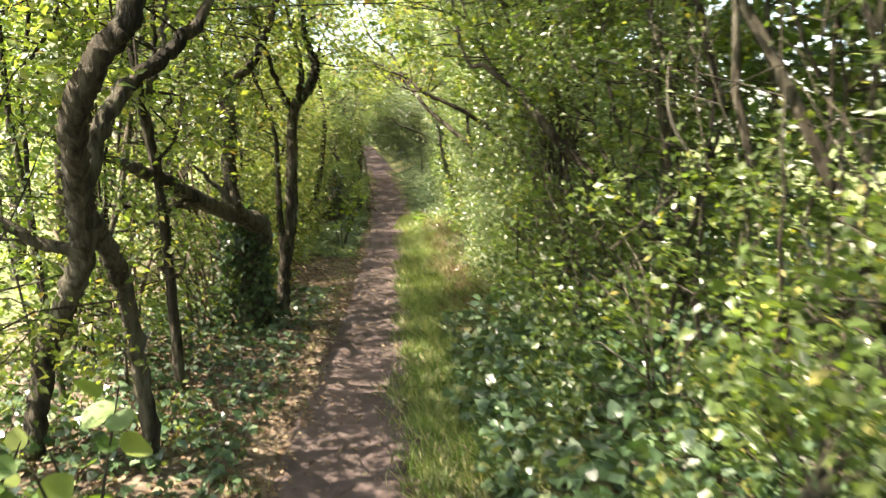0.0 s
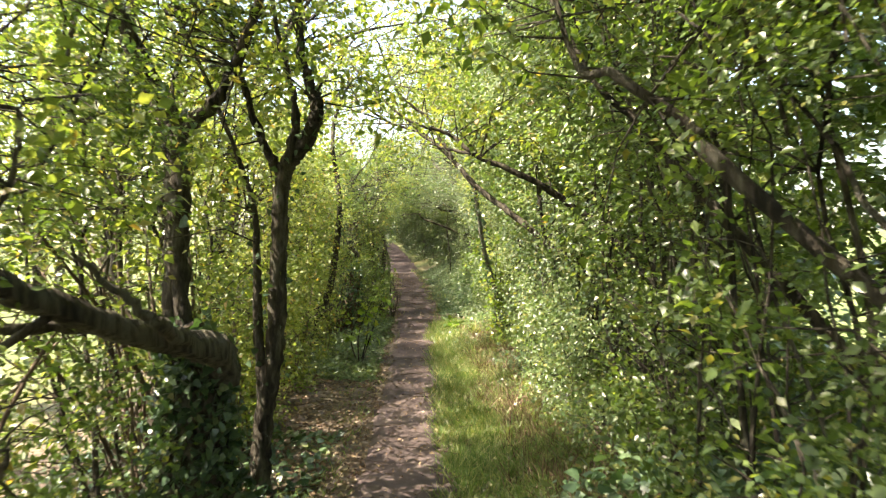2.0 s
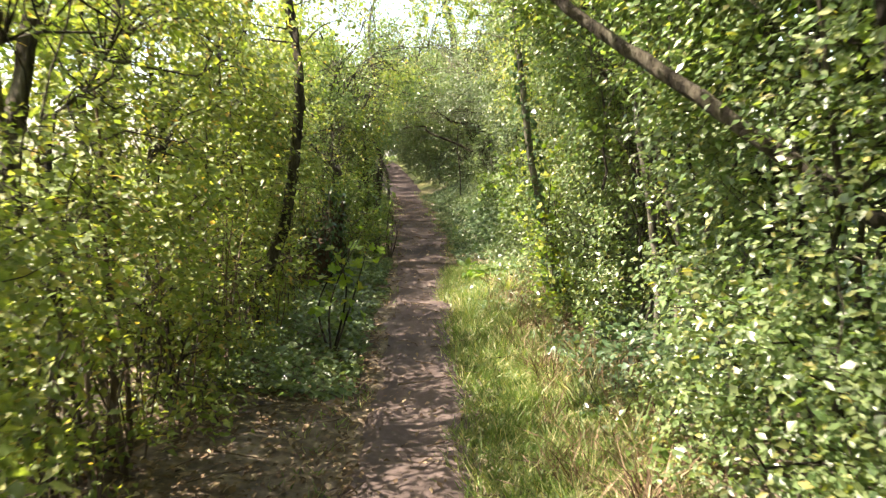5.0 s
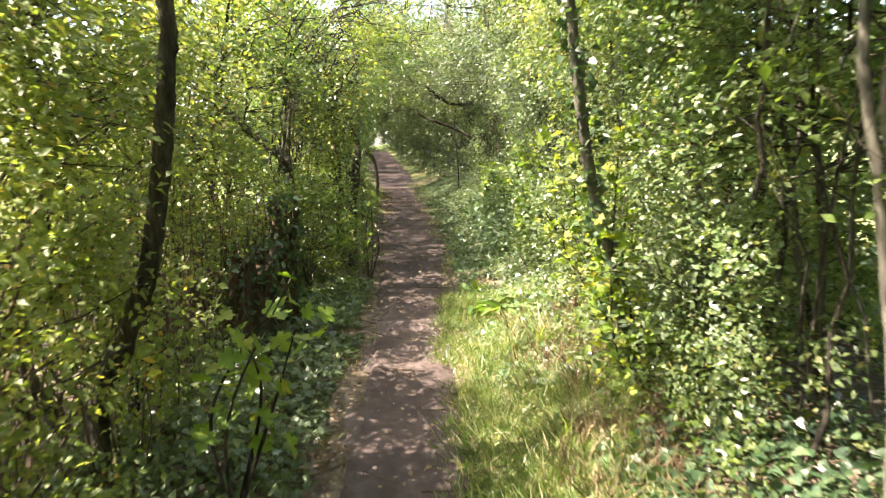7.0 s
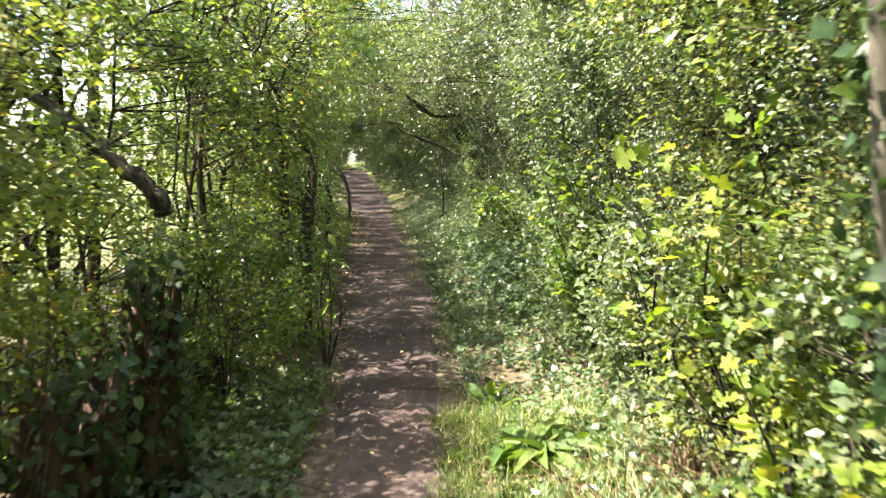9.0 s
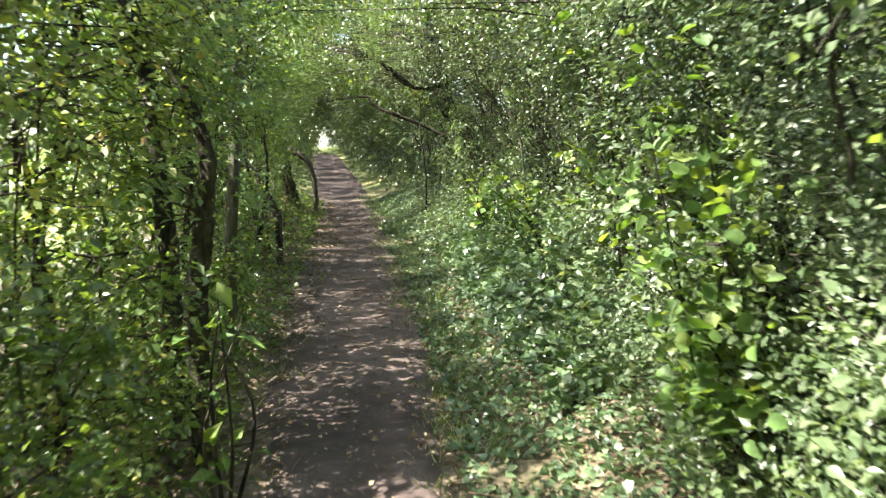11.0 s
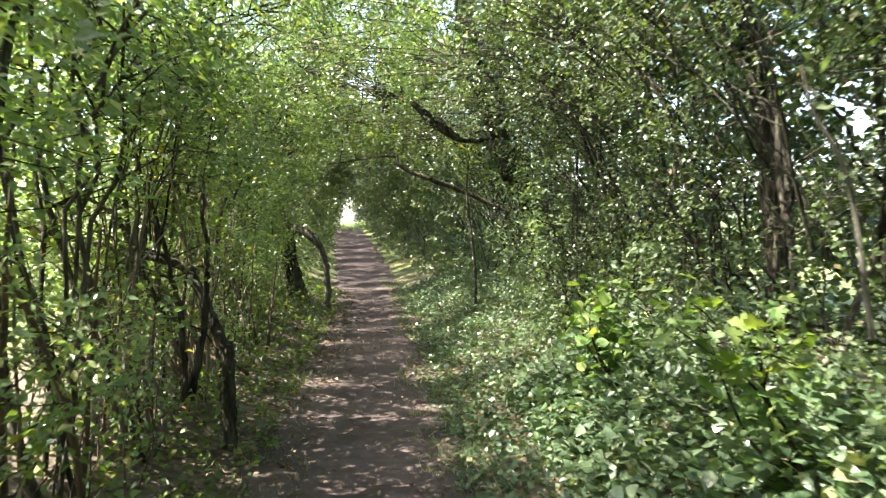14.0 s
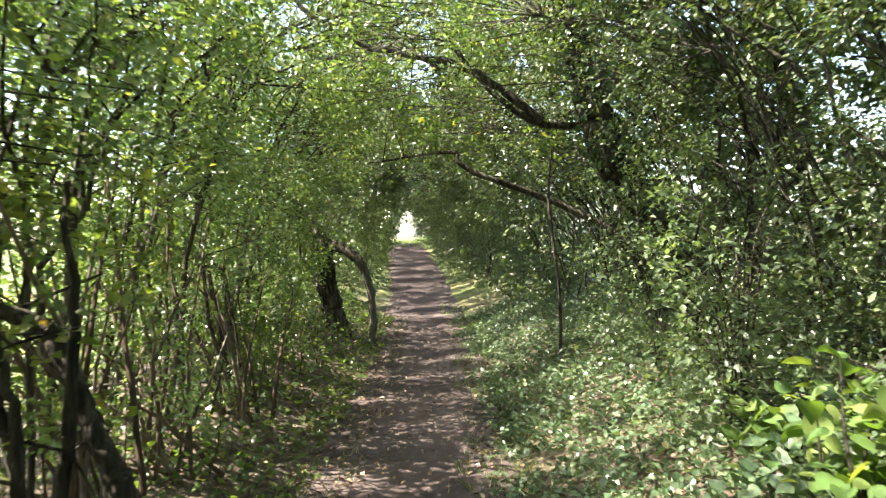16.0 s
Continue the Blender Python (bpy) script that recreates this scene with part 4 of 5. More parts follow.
# high thin crowns that meet over the path
tree("tall light-leaved tree spreading high over the path", [(-2.3, 9.2, 0.1), (-2.2, 9.3, 1.5), (-1.9, 9.5, 3.0), (-1.3, 9.8, 4.2), (-0.6, 10.2, 5.0)], [0.05, 0.045, 0.035, 0.025, 0.01],
     [([(-1.9, 9.5, 3.0), (-1.0, 10.5, 3.9), (0.2, 11.2, 4.3)], [0.025, 0.018, 0.006]), ([(-1.6, 9.6, 3.6), (-0.6, 8.8, 4.4), (0.5, 8.6, 4.7)], [0.025, 0.016, 0.006])], M_LIGHT, 18, crown_from=0.5, spread=0.5)
tree("tall light-leaved tree arching over from the hedge", [(2.2, 14.2, 0.2), (2.0, 14.3, 1.6), (1.4, 14.6, 3.0), (0.5, 15.0, 3.9), (-0.6, 15.4, 4.3)], [0.05, 0.045, 0.035, 0.022, 0.008],
     [([(1.4, 14.6, 3.0), (0.6, 13.6, 3.7), (-0.4, 13.0, 4.1)], [0.025, 0.018, 0.006]), ([(1.0, 14.8, 3.5), (0.2, 15.8, 4.0), (-0.8, 16.4, 4.3)], [0.022, 0.014, 0.006])], M_LIGHT, 60, crown_from=0.5, spread=0.42)
tree("tall thin tree with a high light crown", [(-2.6, 11.2, 0.1), (-2.5, 11.3, 2.0), (-2.2, 11.5, 3.6), (-1.6, 11.8, 4.6), (-0.8, 12.2, 5.3)], [0.05, 0.045, 0.035, 0.025, 0.01],
     [([(-2.2, 11.5, 3.6), (-2.0, 12.6, 4.6), (-1.2, 13.4, 5.0)], [0.025, 0.018, 0.006]), ([(-1.6, 11.8, 4.6), (-0.6, 11.4, 5.0), (0.4, 11.2, 5.2)], [0.02, 0.014, 0.006])], M_LIGHT, 20, crown_from=0.75, spread=0.5)
tree("tall thin tree with a pale yellow-green crown", [(-2.6, 14.4, 0.1), (-2.5, 14.4, 2.0), (-2.2, 14.5, 3.6), (-1.6, 14.6, 4.6), (-0.6, 14.9, 5.2)], [0.05, 0.045, 0.035, 0.025, 0.01],
     [([(-2.2, 14.5, 3.6), (-1.4, 13.6, 4.5), (-0.5, 13.0, 5.0)], [0.025, 0.018, 0.006]), ([(-1.6, 14.6, 4.6), (-0.8, 15.6, 4.9), (0.3, 16.4, 5.0)], [0.02, 0.014, 0.006])], M_LIGHT, 22, crown_from=0.75, spread=0.5)
tree("tall green tree leaning over the path", [(2.3, 10.6, 0.2), (2.1, 10.7, 1.8), (1.6, 10.9, 3.2), (0.8, 11.3, 4.3), (0.0, 11.7, 5.0)], [0.05, 0.045, 0.035, 0.022, 0.008], [([(1.6, 10.9, 3.2), (0.9, 11.9, 3.9), (0.1, 12.6, 4.4)], [0.025, 0.018, 0.006])], M_LIGHT, 14, crown_from=0.5, spread=0.45)

# trees added for their shade on hedge and path; crowns mostly out of view
for bx, by, ex, ey, tz, full in ((-2.6, 2.6, -0.9, 3.0, 6.4, 90), (-2.6, 3.9, -0.6, 4.4, 6.4, 100), (-2.6, 5.2, -0.9, 6.0, 6.4, 100), (-2.6, 7.8, -1.3, 8.5, 5.2, 70), (-2.6, 11.2, -1.3, 11.2, 4.6, 30), (-2.7, 17.0, -1.5, 17.2, 4.9, 80)):
    tree("added tall slim tree with a pale yellow-green crown for overhead shade", [(bx, by, 0.0), (bx + 0.1, by, 2.0), (bx * 0.85 + ex * 0.15, by + 0.2, tz * 0.7), (bx * 0.4 + ex * 0.6, (by + ey) / 2, tz * 0.9), (ex, ey, tz)], [0.05, 0.045, 0.035, 0.025, 0.01],
         [([(bx * 0.85 + ex * 0.15, by + 0.2, tz * 0.7), (bx * 0.6 + ex * 0.4, ey + 0.5, tz * 0.84), (ex, ey + 1.2, tz * 0.9)], [0.025, 0.018, 0.006]),
          ([(bx * 0.4 + ex * 0.6, (by + ey) / 2, tz * 0.9), (ex, by - 0.2, tz * 0.95), (ex + 0.9, by - 0.7, tz)], [0.02, 0.014, 0.006])], M_LIGHT, full, crown_from=0.7, spread=0.5)

# slim hedge trees, backlit, on the path's left-hand side and over the tunnel's mouth
for hx, hy, h, lean, full in ((-3.1, 8.9, 3.7, 0.25, 20), (-3.2, 10.4, 3.6, 0.25, 20), (-3.1, 11.8, 3.8, 0.3, 22), (-3.1, 13.3, 3.7, 0.3, 20), (-2.9, 14.7, 3.8, 0.4, 20), (-2.9, 19.2, 5.6, 0.3, 45), (-3.0, 21.0, 5.8, 0.3, 45)):
    tree("slim hedge tree with airy yellow-green leaves", [(hx, hy, 0.0), (hx + 0.05, hy + 0.1, h * 0.35), (hx + lean * 0.4, hy, h * 0.7), (hx + lean, hy + 0.2, h)], [0.035, 0.03, 0.02, 0.006],
         [([(hx + 0.05, hy + 0.1, h * 0.38), (hx - 0.3, hy + 0.5, h * 0.6), (hx - 0.35, hy + 0.7, h * 0.82)], [0.018, 0.012, 0.004]), ([(hx + lean * 0.3, hy, h * 0.55), (hx + lean * 0.7, hy - 0.4, h * 0.75), (hx + lean * 0.9, hy - 0.6, h * 0.9)], [0.015, 0.01, 0.004])], M_LIGHT, full, 60, size=0.05, crown_from=0.42, spread=0.4)

for bx, by, ty in ((2.6, 23.6, 7.6), (2.7, 27.0, 8.2)):
    tree("tall tree standing high over the tunnel of leaves", [(bx, by, 0.2), (bx - 0.2, by, 2.6), (1.7, by + 0.1, 4.8), (0.8, by + 0.3, ty * 0.83), (-0.1, by + 0.5, ty)], [0.1, 0.09, 0.07, 0.045, 0.015],
         [([(1.7, by + 0.1, 4.8), (0.3, by - 0.4, 5.7), (-1.1, by - 0.6, 6.3)], [0.05, 0.03, 0.01]), ([(0.8, by + 0.3, ty * 0.83), (-0.7, by + 1.0, ty * 0.86), (-1.9, by + 1.4, ty * 0.9)], [0.04, 0.025, 0.008]), ([(1.2, by + 0.2, 5.6), (0.2, by + 1.2, 6.0), (-0.6, by + 1.8, 6.1)], [0.03, 0.02, 0.008])],
         M_LIGHT, 130, 48, size=0.085, crown_from=0.62, spread=0.5)
# crowns that arch high over the path from the other hedge
for hy, lift in ((8.6, 0.0), (12.0, 0.15), (15.0, 0.2)):
    tree("tall tree arching over with pale sunlit leaves", [(2.5, hy, 0.2), (2.35, hy + 0.1, 2.0), (1.6, hy + 0.3, 3.3 + lift), (0.6, hy + 0.6, 3.95 + lift), (-0.6, hy + 0.9, 4.2 + lift)], [0.05, 0.045, 0.035, 0.022, 0.008],
         [([(1.2, hy + 0.4, 3.6 + lift), (0.5, hy - 0.3, 4.1 + lift), (-0.5, hy - 0.7, 4.3 + lift)], [0.022, 0.014, 0.005]), ([(0.9, hy + 0.5, 3.8 + lift), (0.4, hy + 1.4, 3.9 + lift), (-0.3, hy + 2.0, 3.9 + lift)], [0.02, 0.014, 0.005])], M_LIGHT, 60, 54, size=0.05, crown_from=0.68, spread=0.33)

# small field trees standing just behind the hedge
for fx, fy, h in ((-5.0, 11.2, 4.6), (-5.3, 13.8, 5.4), (-5.0, 16.4, 5.6), (-6.6, 15.0, 6.2), (-6.8, 18.5, 6.4), (-4.6, 8.4, 3.8)):
    tree("small bushy field tree with pale yellow-green leaves", [(fx, fy, 0.0), (fx + 0.1, fy, h * 0.35), (fx, fy + 0.2, h * 0.7), (fx + 0.2, fy, h)], [0.09, 0.08, 0.05, 0.01],
         [([(fx + 0.1, fy, h * 0.35), (fx + 0.7, fy - 0.6, h * 0.6), (fx + 0.9, fy - 0.9, h * 0.85)], [0.04, 0.03, 0.008]), ([(fx, fy, h * 0.45), (fx + 0.3, fy + 0.8, h * 0.7), (fx + 0.5, fy + 1.1, h * 0.92)], [0.04, 0.03, 0.008]),
          ([(fx + 0.1, fy, h * 0.3), (fx - 0.7, fy + 0.3, h * 0.5), (fx - 0.8, fy - 0.4, h * 0.75)], [0.04, 0.03, 0.008])], M_LIGHT, 120, 54, size=0.085, crown_from=0.3, spread=0.6, group="field trees")


# coppiced stools: many thin shoots out of one foot
def stool(label, x, y, count, height, side=-1):
    base = np.array([x, y, float(bank(x, y))])
    root = thing("coppice_stool", base, label, "shrub", "coppiced stools")
    for k in range(count):
        a = rng.normal(0, 0.55)
        e = base + np.array([side * abs(rng.normal(0.15, 0.75)) + 0.25, 1.5 * math.sin(a), height * rng.uniform(0.5, 1.1)])
        b = base + np.array([rng.normal(0, 0.1), rng.normal(0, 0.16), -0.04])
        c = bend([b, b + (e - b) * np.array([0.25, 0.25, 0.45]) + rng.normal(0, 0.03, 3), e], 10) + rng.normal(0, 0.006, (10, 3))
        r = rng.uniform(0.006, 0.019)
        v, f = tube(c, [r, r * 0.8, r * 0.35], 6, 0.08)
        part("shoot", (v - base, f), M_TWIG if k % 3 else M_WOOD, root, smooth=True)
    return root


for k, (sy, sd, n, h) in enumerate(((20.9, -1.25, 10, 1.5), (22.2, -1.35, 22, 1.7), (23.2, -1.25, 18, 1.6), (24.3, -1.3, 14, 1.5), (25.5, -1.25, 12, 1.4), (18.6, -1.25, 6, 1.3), (6.2, -1.4, 16, 1.9), (7.0, -1.4, 12, 1.7), (4.6, -1.75, 8, 1.8), (8.9, -1.35, 12, 1.6), (10.3, -1.35, 12, 1.5), (13.2, -1.6, 14, 1.6))):
    stool("fan of thin brown bare shoots from one stool", float(line(sy)) + sd, sy, n, h)


# ---------------------------------------------------------------- low bushes
def bush(label, y, d, height, wide, material, clumps=26, per=66, size=0.05):
    x = float(line(y)) + d
    base = np.array([x, y, float(bank(x, y))])
    root = thing("bush", base, label, "bush", "low bushes along the path")
    canes = []
    for k in range(5):
        a = rng.uniform(0, 6.28)
        e = base + np.array([wide * math.cos(a), wide * math.sin(a), height * rng.uniform(0.55, 1.0)])
        c = bend([base - np.array([0, 0, 0.04]), base + (e - base) * np.array([0.3, 0.3, 0.75]), e], 10)
        v, f = tube(c, [0.008, 0.005, 0.002], 5, 0.05)
        part("cane", (v - base, f), M_BARK, root, smooth=True)
        canes.append(c[2:])
    S = np.vstack(canes)
    C = base + np.stack([rng.normal(0, wide * 0.55, clumps), rng.normal(0, wide * 0.6, clumps), height * rng.uniform(0.08, 1.0, clumps)], -1)
    dd = C[:, 0] - line(C[:, 1])
    lim = half_width(C[:, 1]) + (0.32 if d < 0 else 0.75)
    C[:, 0] = line(C[:, 1]) + math.copysign(1, d) * np.maximum(np.abs(dd), lim)
    tw, P, A = clump_set(C, S, per, 0.2)
    v, f = joined(tw)
    tagged(part("branchwork", (v - base, f), M_BARK, root), kind="stuff")
    v, f = leaves(P, size * rng.uniform(0.6, 1.25, len(P)), OVAL, axis=A)
    tagged(part("foliage", (v - base, f), material, root), kind="stuff")
    return root


for k in range(5):
    bush("dense low green bush growing beside the path", 15.7 + 1.0 * k, -1.0 - 0.12 * (k % 3) - 0.03 * k, 0.9 + 0.25 * (k % 2), 0.42, M_LEAF)
for k in range(5):
    bush("yellow-green low bush under the hedge", 7.4 + 1.15 * k, -1.35 - 0.1 * (k % 2), 0.8, 0.42, M_LIGHT)
for k in range(5):
    bush("sunlit grey-green bush at the verge", 12.3 + 1.0 * k, 1.58 - 0.04 * k, 1.0, 0.36, M_GREY)
for k in range(5):
    bush("leafy green bush on the ivy bank", 17.9 + 1.6 * k, 1.75 + 0.25 * (k % 2), 0.75, 0.42, M_GREY)
for k in range(4):
    bush("twiggy green bush below the ivy trunk", 24.4 + 0.8 * k, 1.85 + 0.15 * (k % 2), 1.5, 0.5, M_GREY)
for k in range(4):
    bush("shaded green bush under arching boughs", 1.0 + 1.5 * k, 1.3 + 0.1 * (k % 2), 1.2, 0.45, M_LEAF)


# ---------------------------------------------------------------- saplings with large leaves
def sapling(label, place, centre, extent, count, shape, size, material, group="large-leaved saplings", lean=None, name="sapling"):
    base = np.array([place[0], place[1], float(bank(place[0], place[1]))])
    root = thing(name, base, label, "sapling", group)
    centre, extent = lifted([centre])[0], np.array(extent)
    variants = []
    for k in range(3):
        v, f = leaves(np.zeros((1, 3)), [1.0], shape, up=4.0, droop=0)
        variants.append(mesh_of("leaf", v, f, material))
    stems = []
    for k in range(4):
        e = centre + extent * rng.uniform(-0.9, 0.9, 3)
        c = bend([base - np.array([0, 0, 0.05]), (base + centre) / 2 + rng.normal(0, 0.08, 3), e], 12)
        v, f = tube(c, [0.011, 0.007, 0.002], 5, 0.05)
        part("stem", (v - base, f), M_BARK, root, smooth=True)
        stems.append(c[4:])
    S = np.vstack(stems)
    for k in range(count):
        p = S[rng.integers(0, len(S))] + rng.normal(0, 0.28, 3) * extent
        ob = new("leaf", variants[k % 3])
        ob.parent = root
        ob.location = Vector(p - base)
        ob.rotation_euler = Euler((rng.normal(0.35, 0.45), rng.normal(0, 0.45), rng.uniform(0, 6.28)))
        s = size * rng.uniform(0.6, 1.25)
        ob.scale = (s, s, s)
    return root


sapling("low sapling with broad pale green oval leaves", (-0.86, 1.30), (-0.84, 1.3, 0.89), (0.22, 0.25, 0.16), 46, BROAD, 0.095, M_BROAD)
sapling("sapling with large yellow-green lobed leaves in the hedge", (1.2, 14.1), (0.86, 14.05, 1.35), (0.22, 0.4, 0.7), 120, LOBED, 0.085, M_GOLD)
sapling("sapling with large yellowing leaves in sunlight", (1.15, 14.9), (0.84, 14.9, 1.2), (0.2, 0.35, 0.65), 100, LOBED, 0.08, M_GOLD)
sapling("hazel sapling with round pale green leaves", (1.15, 16.4), (0.77, 16.25, 1.2), (0.22, 0.35, 0.75), 290, BROAD, 0.062, M_BROAD)
sapling("hazel sapling with large round green leaves overhead", (1.3, 17.9), (0.78, 17.9, 2.25), (0.3, 0.25, 0.16), 60, BROAD, 0.09, M_BROAD)
sapling("sapling with lime green lobed leaves at the path edge", (-0.99, 11.30), (-0.94, 11.3, 0.86), (0.25, 0.2, 0.18), 46, LOBED, 0.09, M_GOLD)
sapling("sapling with lime green round leaves on the ivy bank", (1.05, 22.6), (0.84, 22.6, 1.08), (0.2, 0.35, 0.35), 120, BROAD, 0.085, M_BROAD)
sapling("sprig of yellow-green leaves in the shaded hedge", (1.3, 2.2), (1.62, 2.2, 1.11), (0.2, 0.3, 0.25), 60, LOBED, 0.07, M_GOLD)
sapling("field maple sapling with pale lobed leaves", (1.35, 18.6), (1.15, 18.6, 1.64), (0.3, 0.4, 0.45), 140, LOBED, 0.075, M_BROAD)
sapling("gold-leaved climber on the sunlit hedge face", (1.15, 13.5), (0.95, 13.6, 0.9), (0.2, 0.4, 0.45), 110, LOBED, 0.07, M_GOLD)
sapling("hazel shoots with round leaves above the bank", (1.35, 16.9), (1.0, 16.9, 1.7), (0.22, 0.4, 0.4), 150, BROAD, 0.065, M_BROAD)
sapling("lime green hazel spray over the ivy bank", (1.1, 23.6), (1.08, 23.6, 0.72), (0.25, 0.3, 0.2), 90, BROAD, 0.08, M_BROAD)
sapling("yellowing climber wrapped round a leaning trunk", (1.0, 12.75), (0.78, 12.62, 1.25), (0.16, 0.22, 0.95), 230, LOBED, 0.062, M_GOLD)
sapling("yellow-green maple shoots at the hedge foot", (1.15, 12.6), (1.02, 12.7, 0.65), (0.2, 0.4, 0.4), 150, LOBED, 0.062, M_GOLD)
sapling("hazel suckers with round pale leaves at the bank foot", (1.2, 16.3), (0.74, 16.2, 0.86), (0.22, 0.35, 0.3), 200, BROAD, 0.065, M_BROAD)
sapling("hazel stems with round pale leaves in the hedge face", (1.35, 16.6), (0.89, 16.6, 1.46), (0.22, 0.4, 0.35), 180, BROAD, 0.065, M_BROAD)
for k in range(3):
    bush("green bush half hiding a leaning trunk", 26.6 + 1.1 * k, -1.7 - 0.1 * k, 0.7, 0.35, M_LEAF)
sapling("bramble spray with pale green leaves on the bank", (1.25, 20.6), (0.86, 20.6, 1.06), (0.3, 0.4, 0.35), 120, LOBED, 0.07, M_BROAD)
sapling("low hazel shoot with pale pointed leaves", (-0.87, 16.60), (-0.87, 16.6, 0.81), (0.12, 0.2, 0.16), 40, OVAL, 0.10, M_BROAD)


# ---------------------------------------------------------------- plants on the verge
def dock(label, x, y, count, size):
    base = np.array([x, y, float(bank(x, y))])
    root = thing("dock_plant", base, label, "plant", "green verge plants")
    v, f = leaves(np.zeros((1, 3)), [1.0], STRAP, up=4.0, droop=0)
    me = mesh_of("leaf", v, f, M_BROAD)
    for k in range(count):
        ob = new("leaf", me)
        ob.parent = root
        ob.location = Vector((rng.normal(0, 0.05), rng.normal(0, 0.05), 0.0))
        ob.rotation_euler = Euler((rng.uniform(0.5, 1.25), rng.normal(0, 0.2), rng.uniform(0, 6.28)))
        s = size * rng.uniform(0.6, 1.2)
        ob.scale = (s, s, s)
    return root


for px, py, n, sz in ((0.30, 14.72, 44, 0.26), (0.40, 14.78, 36, 0.24), (0.25, 15.70, 18, 0.18), (0.58, 14.91, 16, 0.16), (0.33, 15.50, 22, 0.2), (0.59, 14.54, 18, 0.2), (-0.91, 14.11, 12, 0.12)):
    dock("clump of bright green dock leaves in the grass", px, py, n, sz)


def tussock(label, x, y, blades, length, material):
    base = np.array([x, y, float(bank(x, y))])
    root = thing("grass_tussock", base, label, "grass", "grass tussocks")
    T, F = BLADE
    k = blades
    a = unit(np.stack([rng.normal(0, 0.45, k), rng.normal(0, 0.45, k), np.full(k, 1.0)], -1))
    h = unit(np.stack([a[:, 0] + 1e-3, a[:, 1], np.zeros(k)], -1))
    nn = unit(h - (h * a).sum(1, keepdims=True) * a)
    s = np.cross(a, nn)
    L = (length * rng.uniform(0.5, 1.2, k))[:, None, None]
    P0 = np.stack([rng.normal(0, 0.04, k), rng.normal(0, 0.04, k), np.zeros(k)], -1)
    v = P0[:, None] + L * (T[None, :, 0:1] * 0.9 * s[:, None] + T[None, :, 1:2] * a[:, None] + T[None, :, 2:3] * rng.uniform(1.0, 2.6, (k, 1, 1)) * nn[:, None])
    f = F[None] + (np.arange(k) * len(T))[:, None, None]
    tagged(part("tuft", (v.reshape(-1, 3), f.reshape(-1, 3)), material, root), kind="stuff")
    return root


for px, py, L, m in ((0.57, 13.69, 0.3, M_GRASS), (0.95, 14.31, 0.28, M_DRY), (0.36, 13.59, 0.24, M_GRASS), (0.47, 12.03, 0.26, M_GRASS), (0.91, 13.21, 0.26, M_DRY), (0.86, 9.29, 0.28, M_GRASS), (0.51, 7.81, 0.24, M_GRASS), (0.69, 8.68, 0.3, M_DRY), (0.72, 9.97, 0.26, M_GRASS), (0.30, 8.60, 0.2, M_GRASS), (0.22, 20.63, 0.22, M_GRASS)):
    tussock("tussock of long bent grass on the verge" if m == M_GRASS else "tussock of bleached dry grass on the verge", px, py, 70, L, m)


# ---------------------------------------------------------------- ground cover
def scatter(y0, y1, d0, d1, count, gamma=1.0):
    y = rng.uniform(y0, y1, count)
    d = d0 + (d1 - d0) * rng.uniform(0, 1, count) ** gamma
    # edges wander in and out
    d = d + 0.09 * np.array([noise.noise(Vector((0.0, q * 0.9, 5.0 + math.copysign(1, d0)))) + 0.5 * noise.noise(Vector((3.0, q * 3.1, d0))) for q in y])
    x = line(y) + d
    return x, y


def carpet(name, label, category, y0, y1, d0, d1, count, height, size, shape, material, gamma=1.0, up=1.0):
    x, y = scatter(y0, y1, d0, d1, count, gamma)
    # grows in patches: thinner where a slow noise is low
    keep = np.array([noise.noise(Vector((a * 1.3, b * 1.3, 7.0))) > -0.5 for a, b in zip(x, y)])
    x, y = x[keep], y[keep]
    rise = np.clip(np.abs(x - line(y)) - abs(d0), 0.0, 1.0)
    z = bank(x, y) + 0.015 + height * rng.uniform(0, 1, len(x)) ** 1.5 * np.minimum(1, 0.2 + 1.3 * rise)
    v, f = leaves(np.stack([x, y, z], -1), size * rng.uniform(0.5, 1.3, len(x)), shape, up=up, droop=0.1)
    return tagged(part(name, (v, f), material), label, category, kind="stuff")


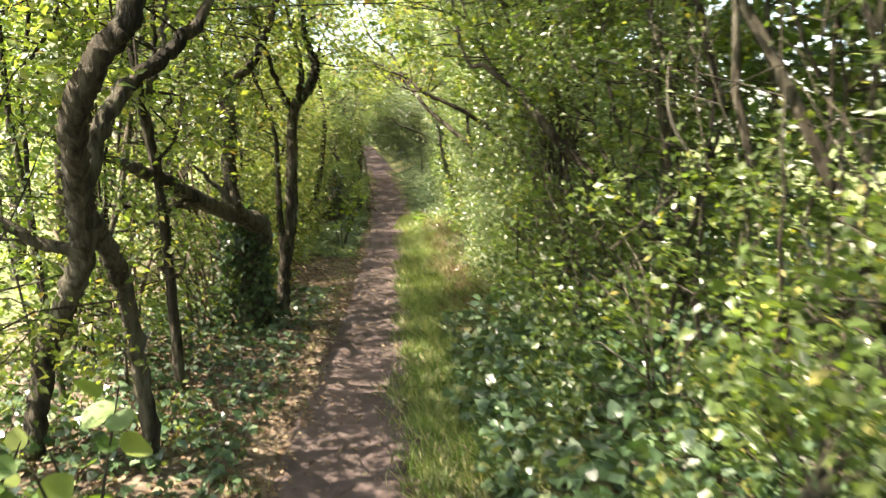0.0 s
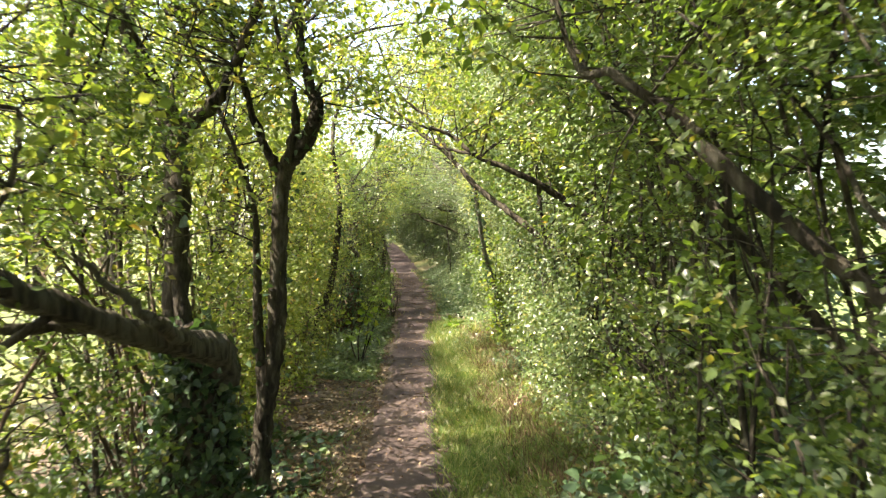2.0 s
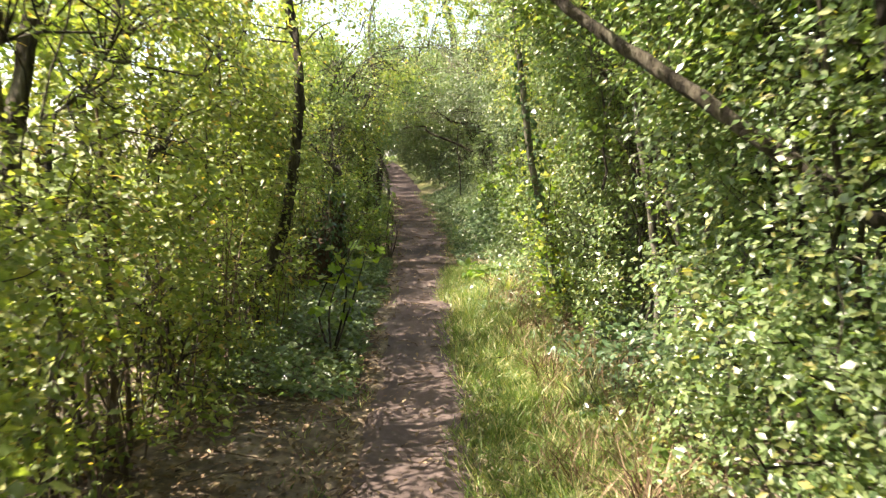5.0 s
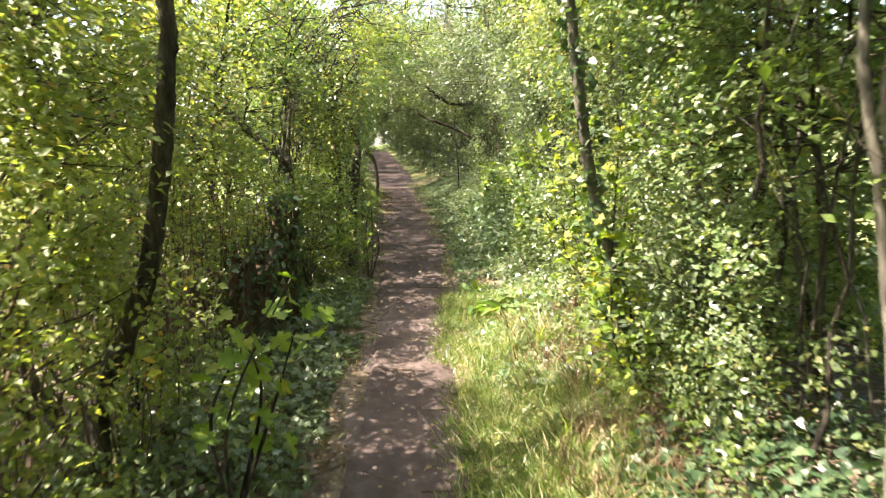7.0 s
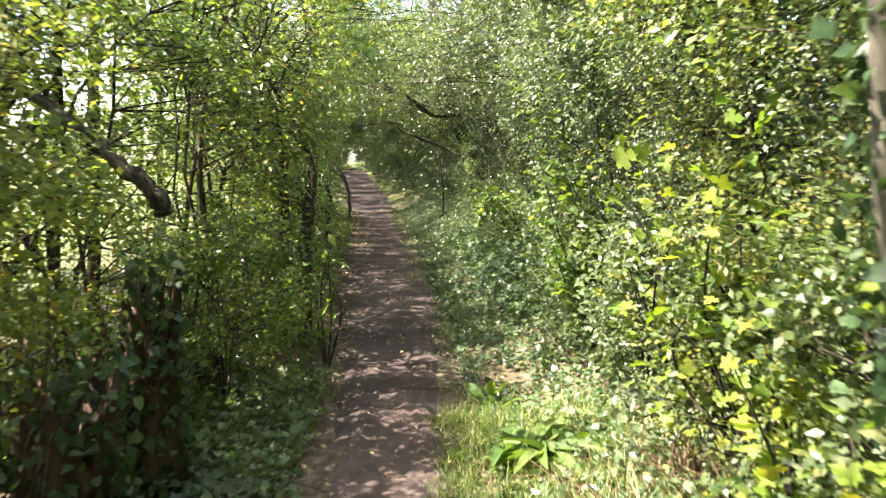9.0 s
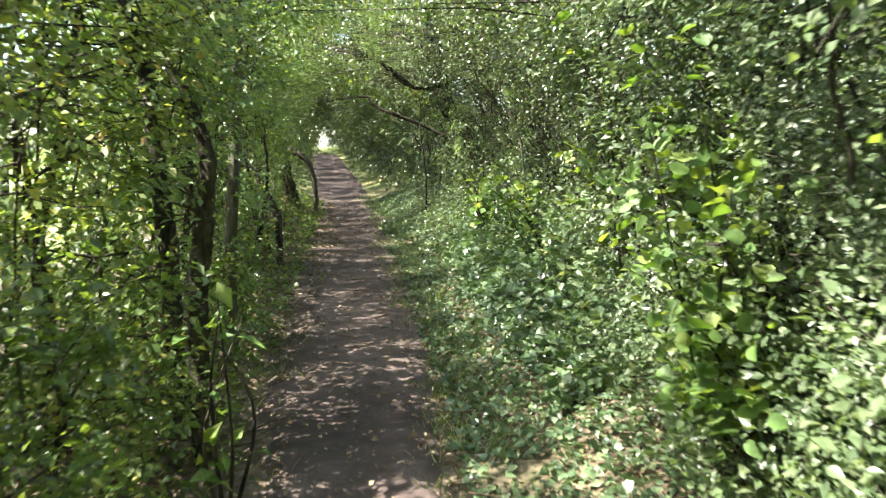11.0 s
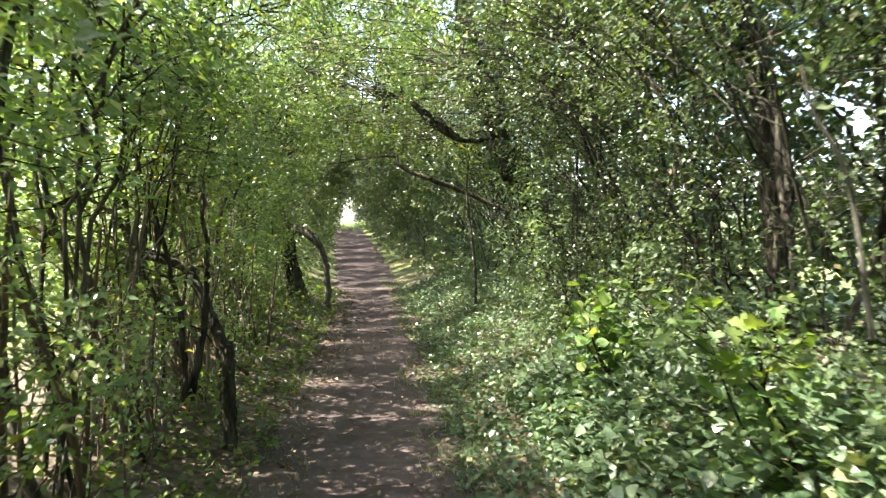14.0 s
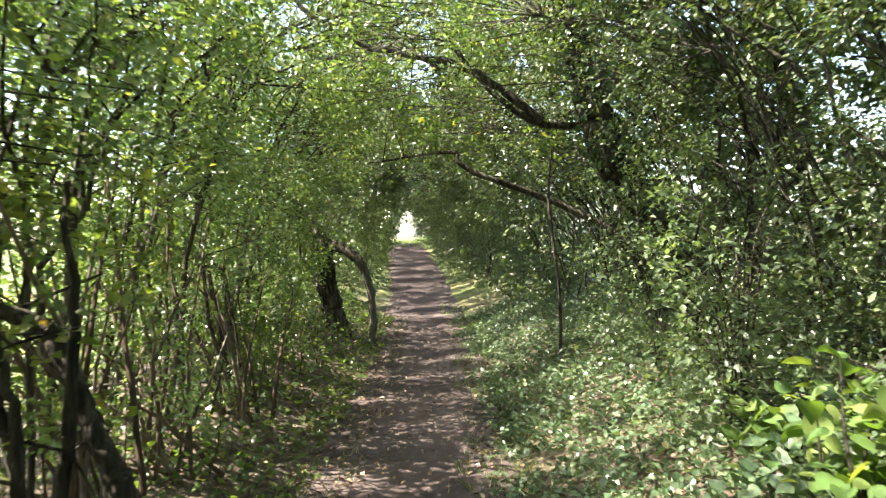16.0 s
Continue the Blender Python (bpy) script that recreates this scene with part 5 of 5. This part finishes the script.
def grass(label, y0, y1, d0, d1, tufts, blades, length, material=M_GRASS):
    x, y = scatter(y0, y1, d0, d1, tufts)
    keep = np.array([noise.noise(Vector((a * 1.1, b * 1.1, 3.0))) > -0.7 for a, b in zip(x, y)])
    x, y = x[keep], y[keep]
    n = len(x)
    X = np.repeat(x, blades) + rng.normal(0, 0.045, n * blades)
    Y = np.repeat(y, blades) + rng.normal(0, 0.045, n * blades)
    L = np.repeat(rng.uniform(0.5, 1.2, n), blades) * rng.uniform(0.5, 1.2, n * blades) * length
    P = np.stack([X, Y, bank(X, Y)], -1)
    k = len(P)
    T, F = BLADE
    a = unit(np.stack([rng.normal(0, 0.7, k), rng.normal(0, 0.7, k), np.full(k, 1.0)], -1))
    h = unit(np.stack([rng.normal(size=k), rng.normal(size=k), np.zeros(k)], -1))
    nn = unit(h - (h * a).sum(1, keepdims=True) * a)
    s = np.cross(a, nn)
    sz = L[:, None, None]
    wid = (0.16 / np.maximum(L, 0.05))[:, None, None] * rng.uniform(0.7, 1.2, (k, 1, 1))
    v = P[:, None] + sz * (T[None, :, 0:1] * wid * s[:, None] + T[None, :, 1:2] * a[:, None] + T[None, :, 2:3] * rng.uniform(0.5, 3.0, (k, 1, 1)) * nn[:, None])
    f = F[None] + (np.arange(k) * len(T))[:, None, None]
    return tagged(part("grass", (v.reshape(-1, 3), f.reshape(-1, 3)), material), label, "grass", kind="stuff")


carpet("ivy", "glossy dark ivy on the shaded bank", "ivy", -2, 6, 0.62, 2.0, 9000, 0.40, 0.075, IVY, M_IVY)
carpet("ivy", "dark ivy creeping under the stump", "ivy", 0, 8, -0.55, -2.2, 7000, 0.12, 0.055, IVY, M_IVY)
carpet("ground_ivy", "low grey-green ivy along the path edge", "ground cover", 10.2, 16.5, -0.42, -1.5, 10500, 0.12, 0.05, IVY, M_GREY)
carpet("ivy", "grey-green ivy covering the bank", "ivy", 12.8, 34, 0.5, 2.6, 52000, 0.09, 0.042, IVY, M_IVY_SUN)
carpet("bramble", "bramble and nettle leaves over the ivy bank", "bramble", 14, 30, 1.0, 2.4, 5000, 0.4, 0.055, OVAL, M_GREY)
carpet("ivy", "large-leaved ivy heaped on the sunny bank", "ivy", 17.5, 23.5, 1.05, 2.3, 9000, 0.36, 0.07, IVY, M_IVY_SUN)
carpet("bramble", "bramble leaves at the hedge foot", "bramble", 3, 10, 1.0, 2.2, 7600, 0.45, 0.055, OVAL, M_LEAF)
# dark leaves added over lit ground, their colour standing for the hollow's shade
carpet("ivy", "dark ivy added as shade inside a hollow of the hedge", "ivy", 9.8, 11.9, 0.95, 2.4, 3600, 0.16, 0.055, IVY, M_IVY)
carpet("bramble", "bramble leaves below the sunlit hedge", "bramble", 11.7, 14, 1.0, 2.2, 2500, 0.45, 0.055, OVAL, M_LEAF)
carpet("ground_ivy", "low herbs at the foot of the dense hedge", "ground cover", 16, 34, -0.6, -1.7, 8000, 0.25, 0.05, IVY, M_LEAF)
grass("lush green and straw-coloured grass on the verge", 2.5, 15.5, 0.24, 1.25, 3600, 14, 0.12)
grass("dry bleached grass at the hedge foot", 5, 14.5, 0.7, 1.4, 420, 14, 0.22, M_DRY)
grass("short grass beside the trodden path", -1, 34, -0.75, -0.35, 500, 8, 0.08)
grass("short grass on the path edge under the bank", 15, 36, 0.36, 0.8, 500, 10, 0.1)
grass("bright grass at the tunnel mouth", 52, 70, -2.5, 2.5, 600, 10, 0.3)


def litter(label, y0, y1, d0, d1, count, size):
    x, y = scatter(y0, y1, d0, d1, count)
    d = np.abs(x - line(y)) / half_width(y)
    z = np.where(d < 1.0, rise(y) + 0.03, bank(x, y) + 0.01) + rng.uniform(0.0, 0.012, count)
    v, f = leaves(np.stack([x, y, z], -1), size * rng.uniform(0.5, 1.3, count), OVAL, up=2.2, droop=0)
    return tagged(part("fallen_leaves", (v, f), M_DRY), label, "fallen leaves", kind="stuff")


litter("dry brown leaves strewn over the path", -2, 34, -0.5, 0.5, 3600, 0.036)
litter("brown leaf litter under the hedge", -1, 12, -1.7, -0.3, 13000, 0.045)
litter("brown leaf litter beside the shaded path", 12, 34, -1.4, -0.35, 6000, 0.045)
litter("leaf litter among the ivy", 14, 34, 0.4, 1.6, 3500, 0.045)


def fallen_twigs(count):
    x, y = scatter(-1, 30, -1.3, 0.9, count)
    out = []
    for a, b in zip(x, y):
        t = rng.uniform(0, 6.28)
        L = rng.uniform(0.06, 0.35)
        p = np.array([a, b, max(float(bank(a, b)), float(rise(b)) + 0.03) + 0.012])
        q = p + L * np.array([math.cos(t), math.sin(t), rng.uniform(0, 0.06)])
        out.append(tube(np.array([p, (p + q) / 2 + rng.normal(0, 0.012, 3) * np.array([1, 1, 0.2]), q]), [0.004, 0.002], 4, 0.1))
    return tagged(part("fallen_twigs", joined(out), M_WOOD), "thin dry twigs lying on path and litter", "twigs", kind="stuff")


fallen_twigs(420)


def dry_stalks(label, y0, y1, d0, d1, count, height):
    x, y = scatter(y0, y1, d0, d1, count)
    out = []
    for a, b in zip(x, y):
        p = np.array([a, b, float(bank(a, b)) - 0.02])
        q = p + np.array([rng.normal(0, 0.12), rng.normal(0, 0.12), height * rng.uniform(0.4, 1.1)])
        out.append(tube(np.array([p, (p + q) / 2 + rng.normal(0, 0.03, 3), q]), [0.005, 0.002], 4, 0.1))
    return tagged(part("dry_stalks", joined(out), M_WOOD), label, "stalks", kind="stuff")


dry_stalks("thin bare stems standing in the hedge foot", 7, 16, -2.2, -1.15, 380, 1.1)
dry_stalks("thin bare shoots beside the path", 19, 30, -2.2, -1.1, 150, 0.8)
dry_stalks("brown dead stalks around the broken stumps", 12.5, 15.2, -2.3, -1.2, 220, 0.9)
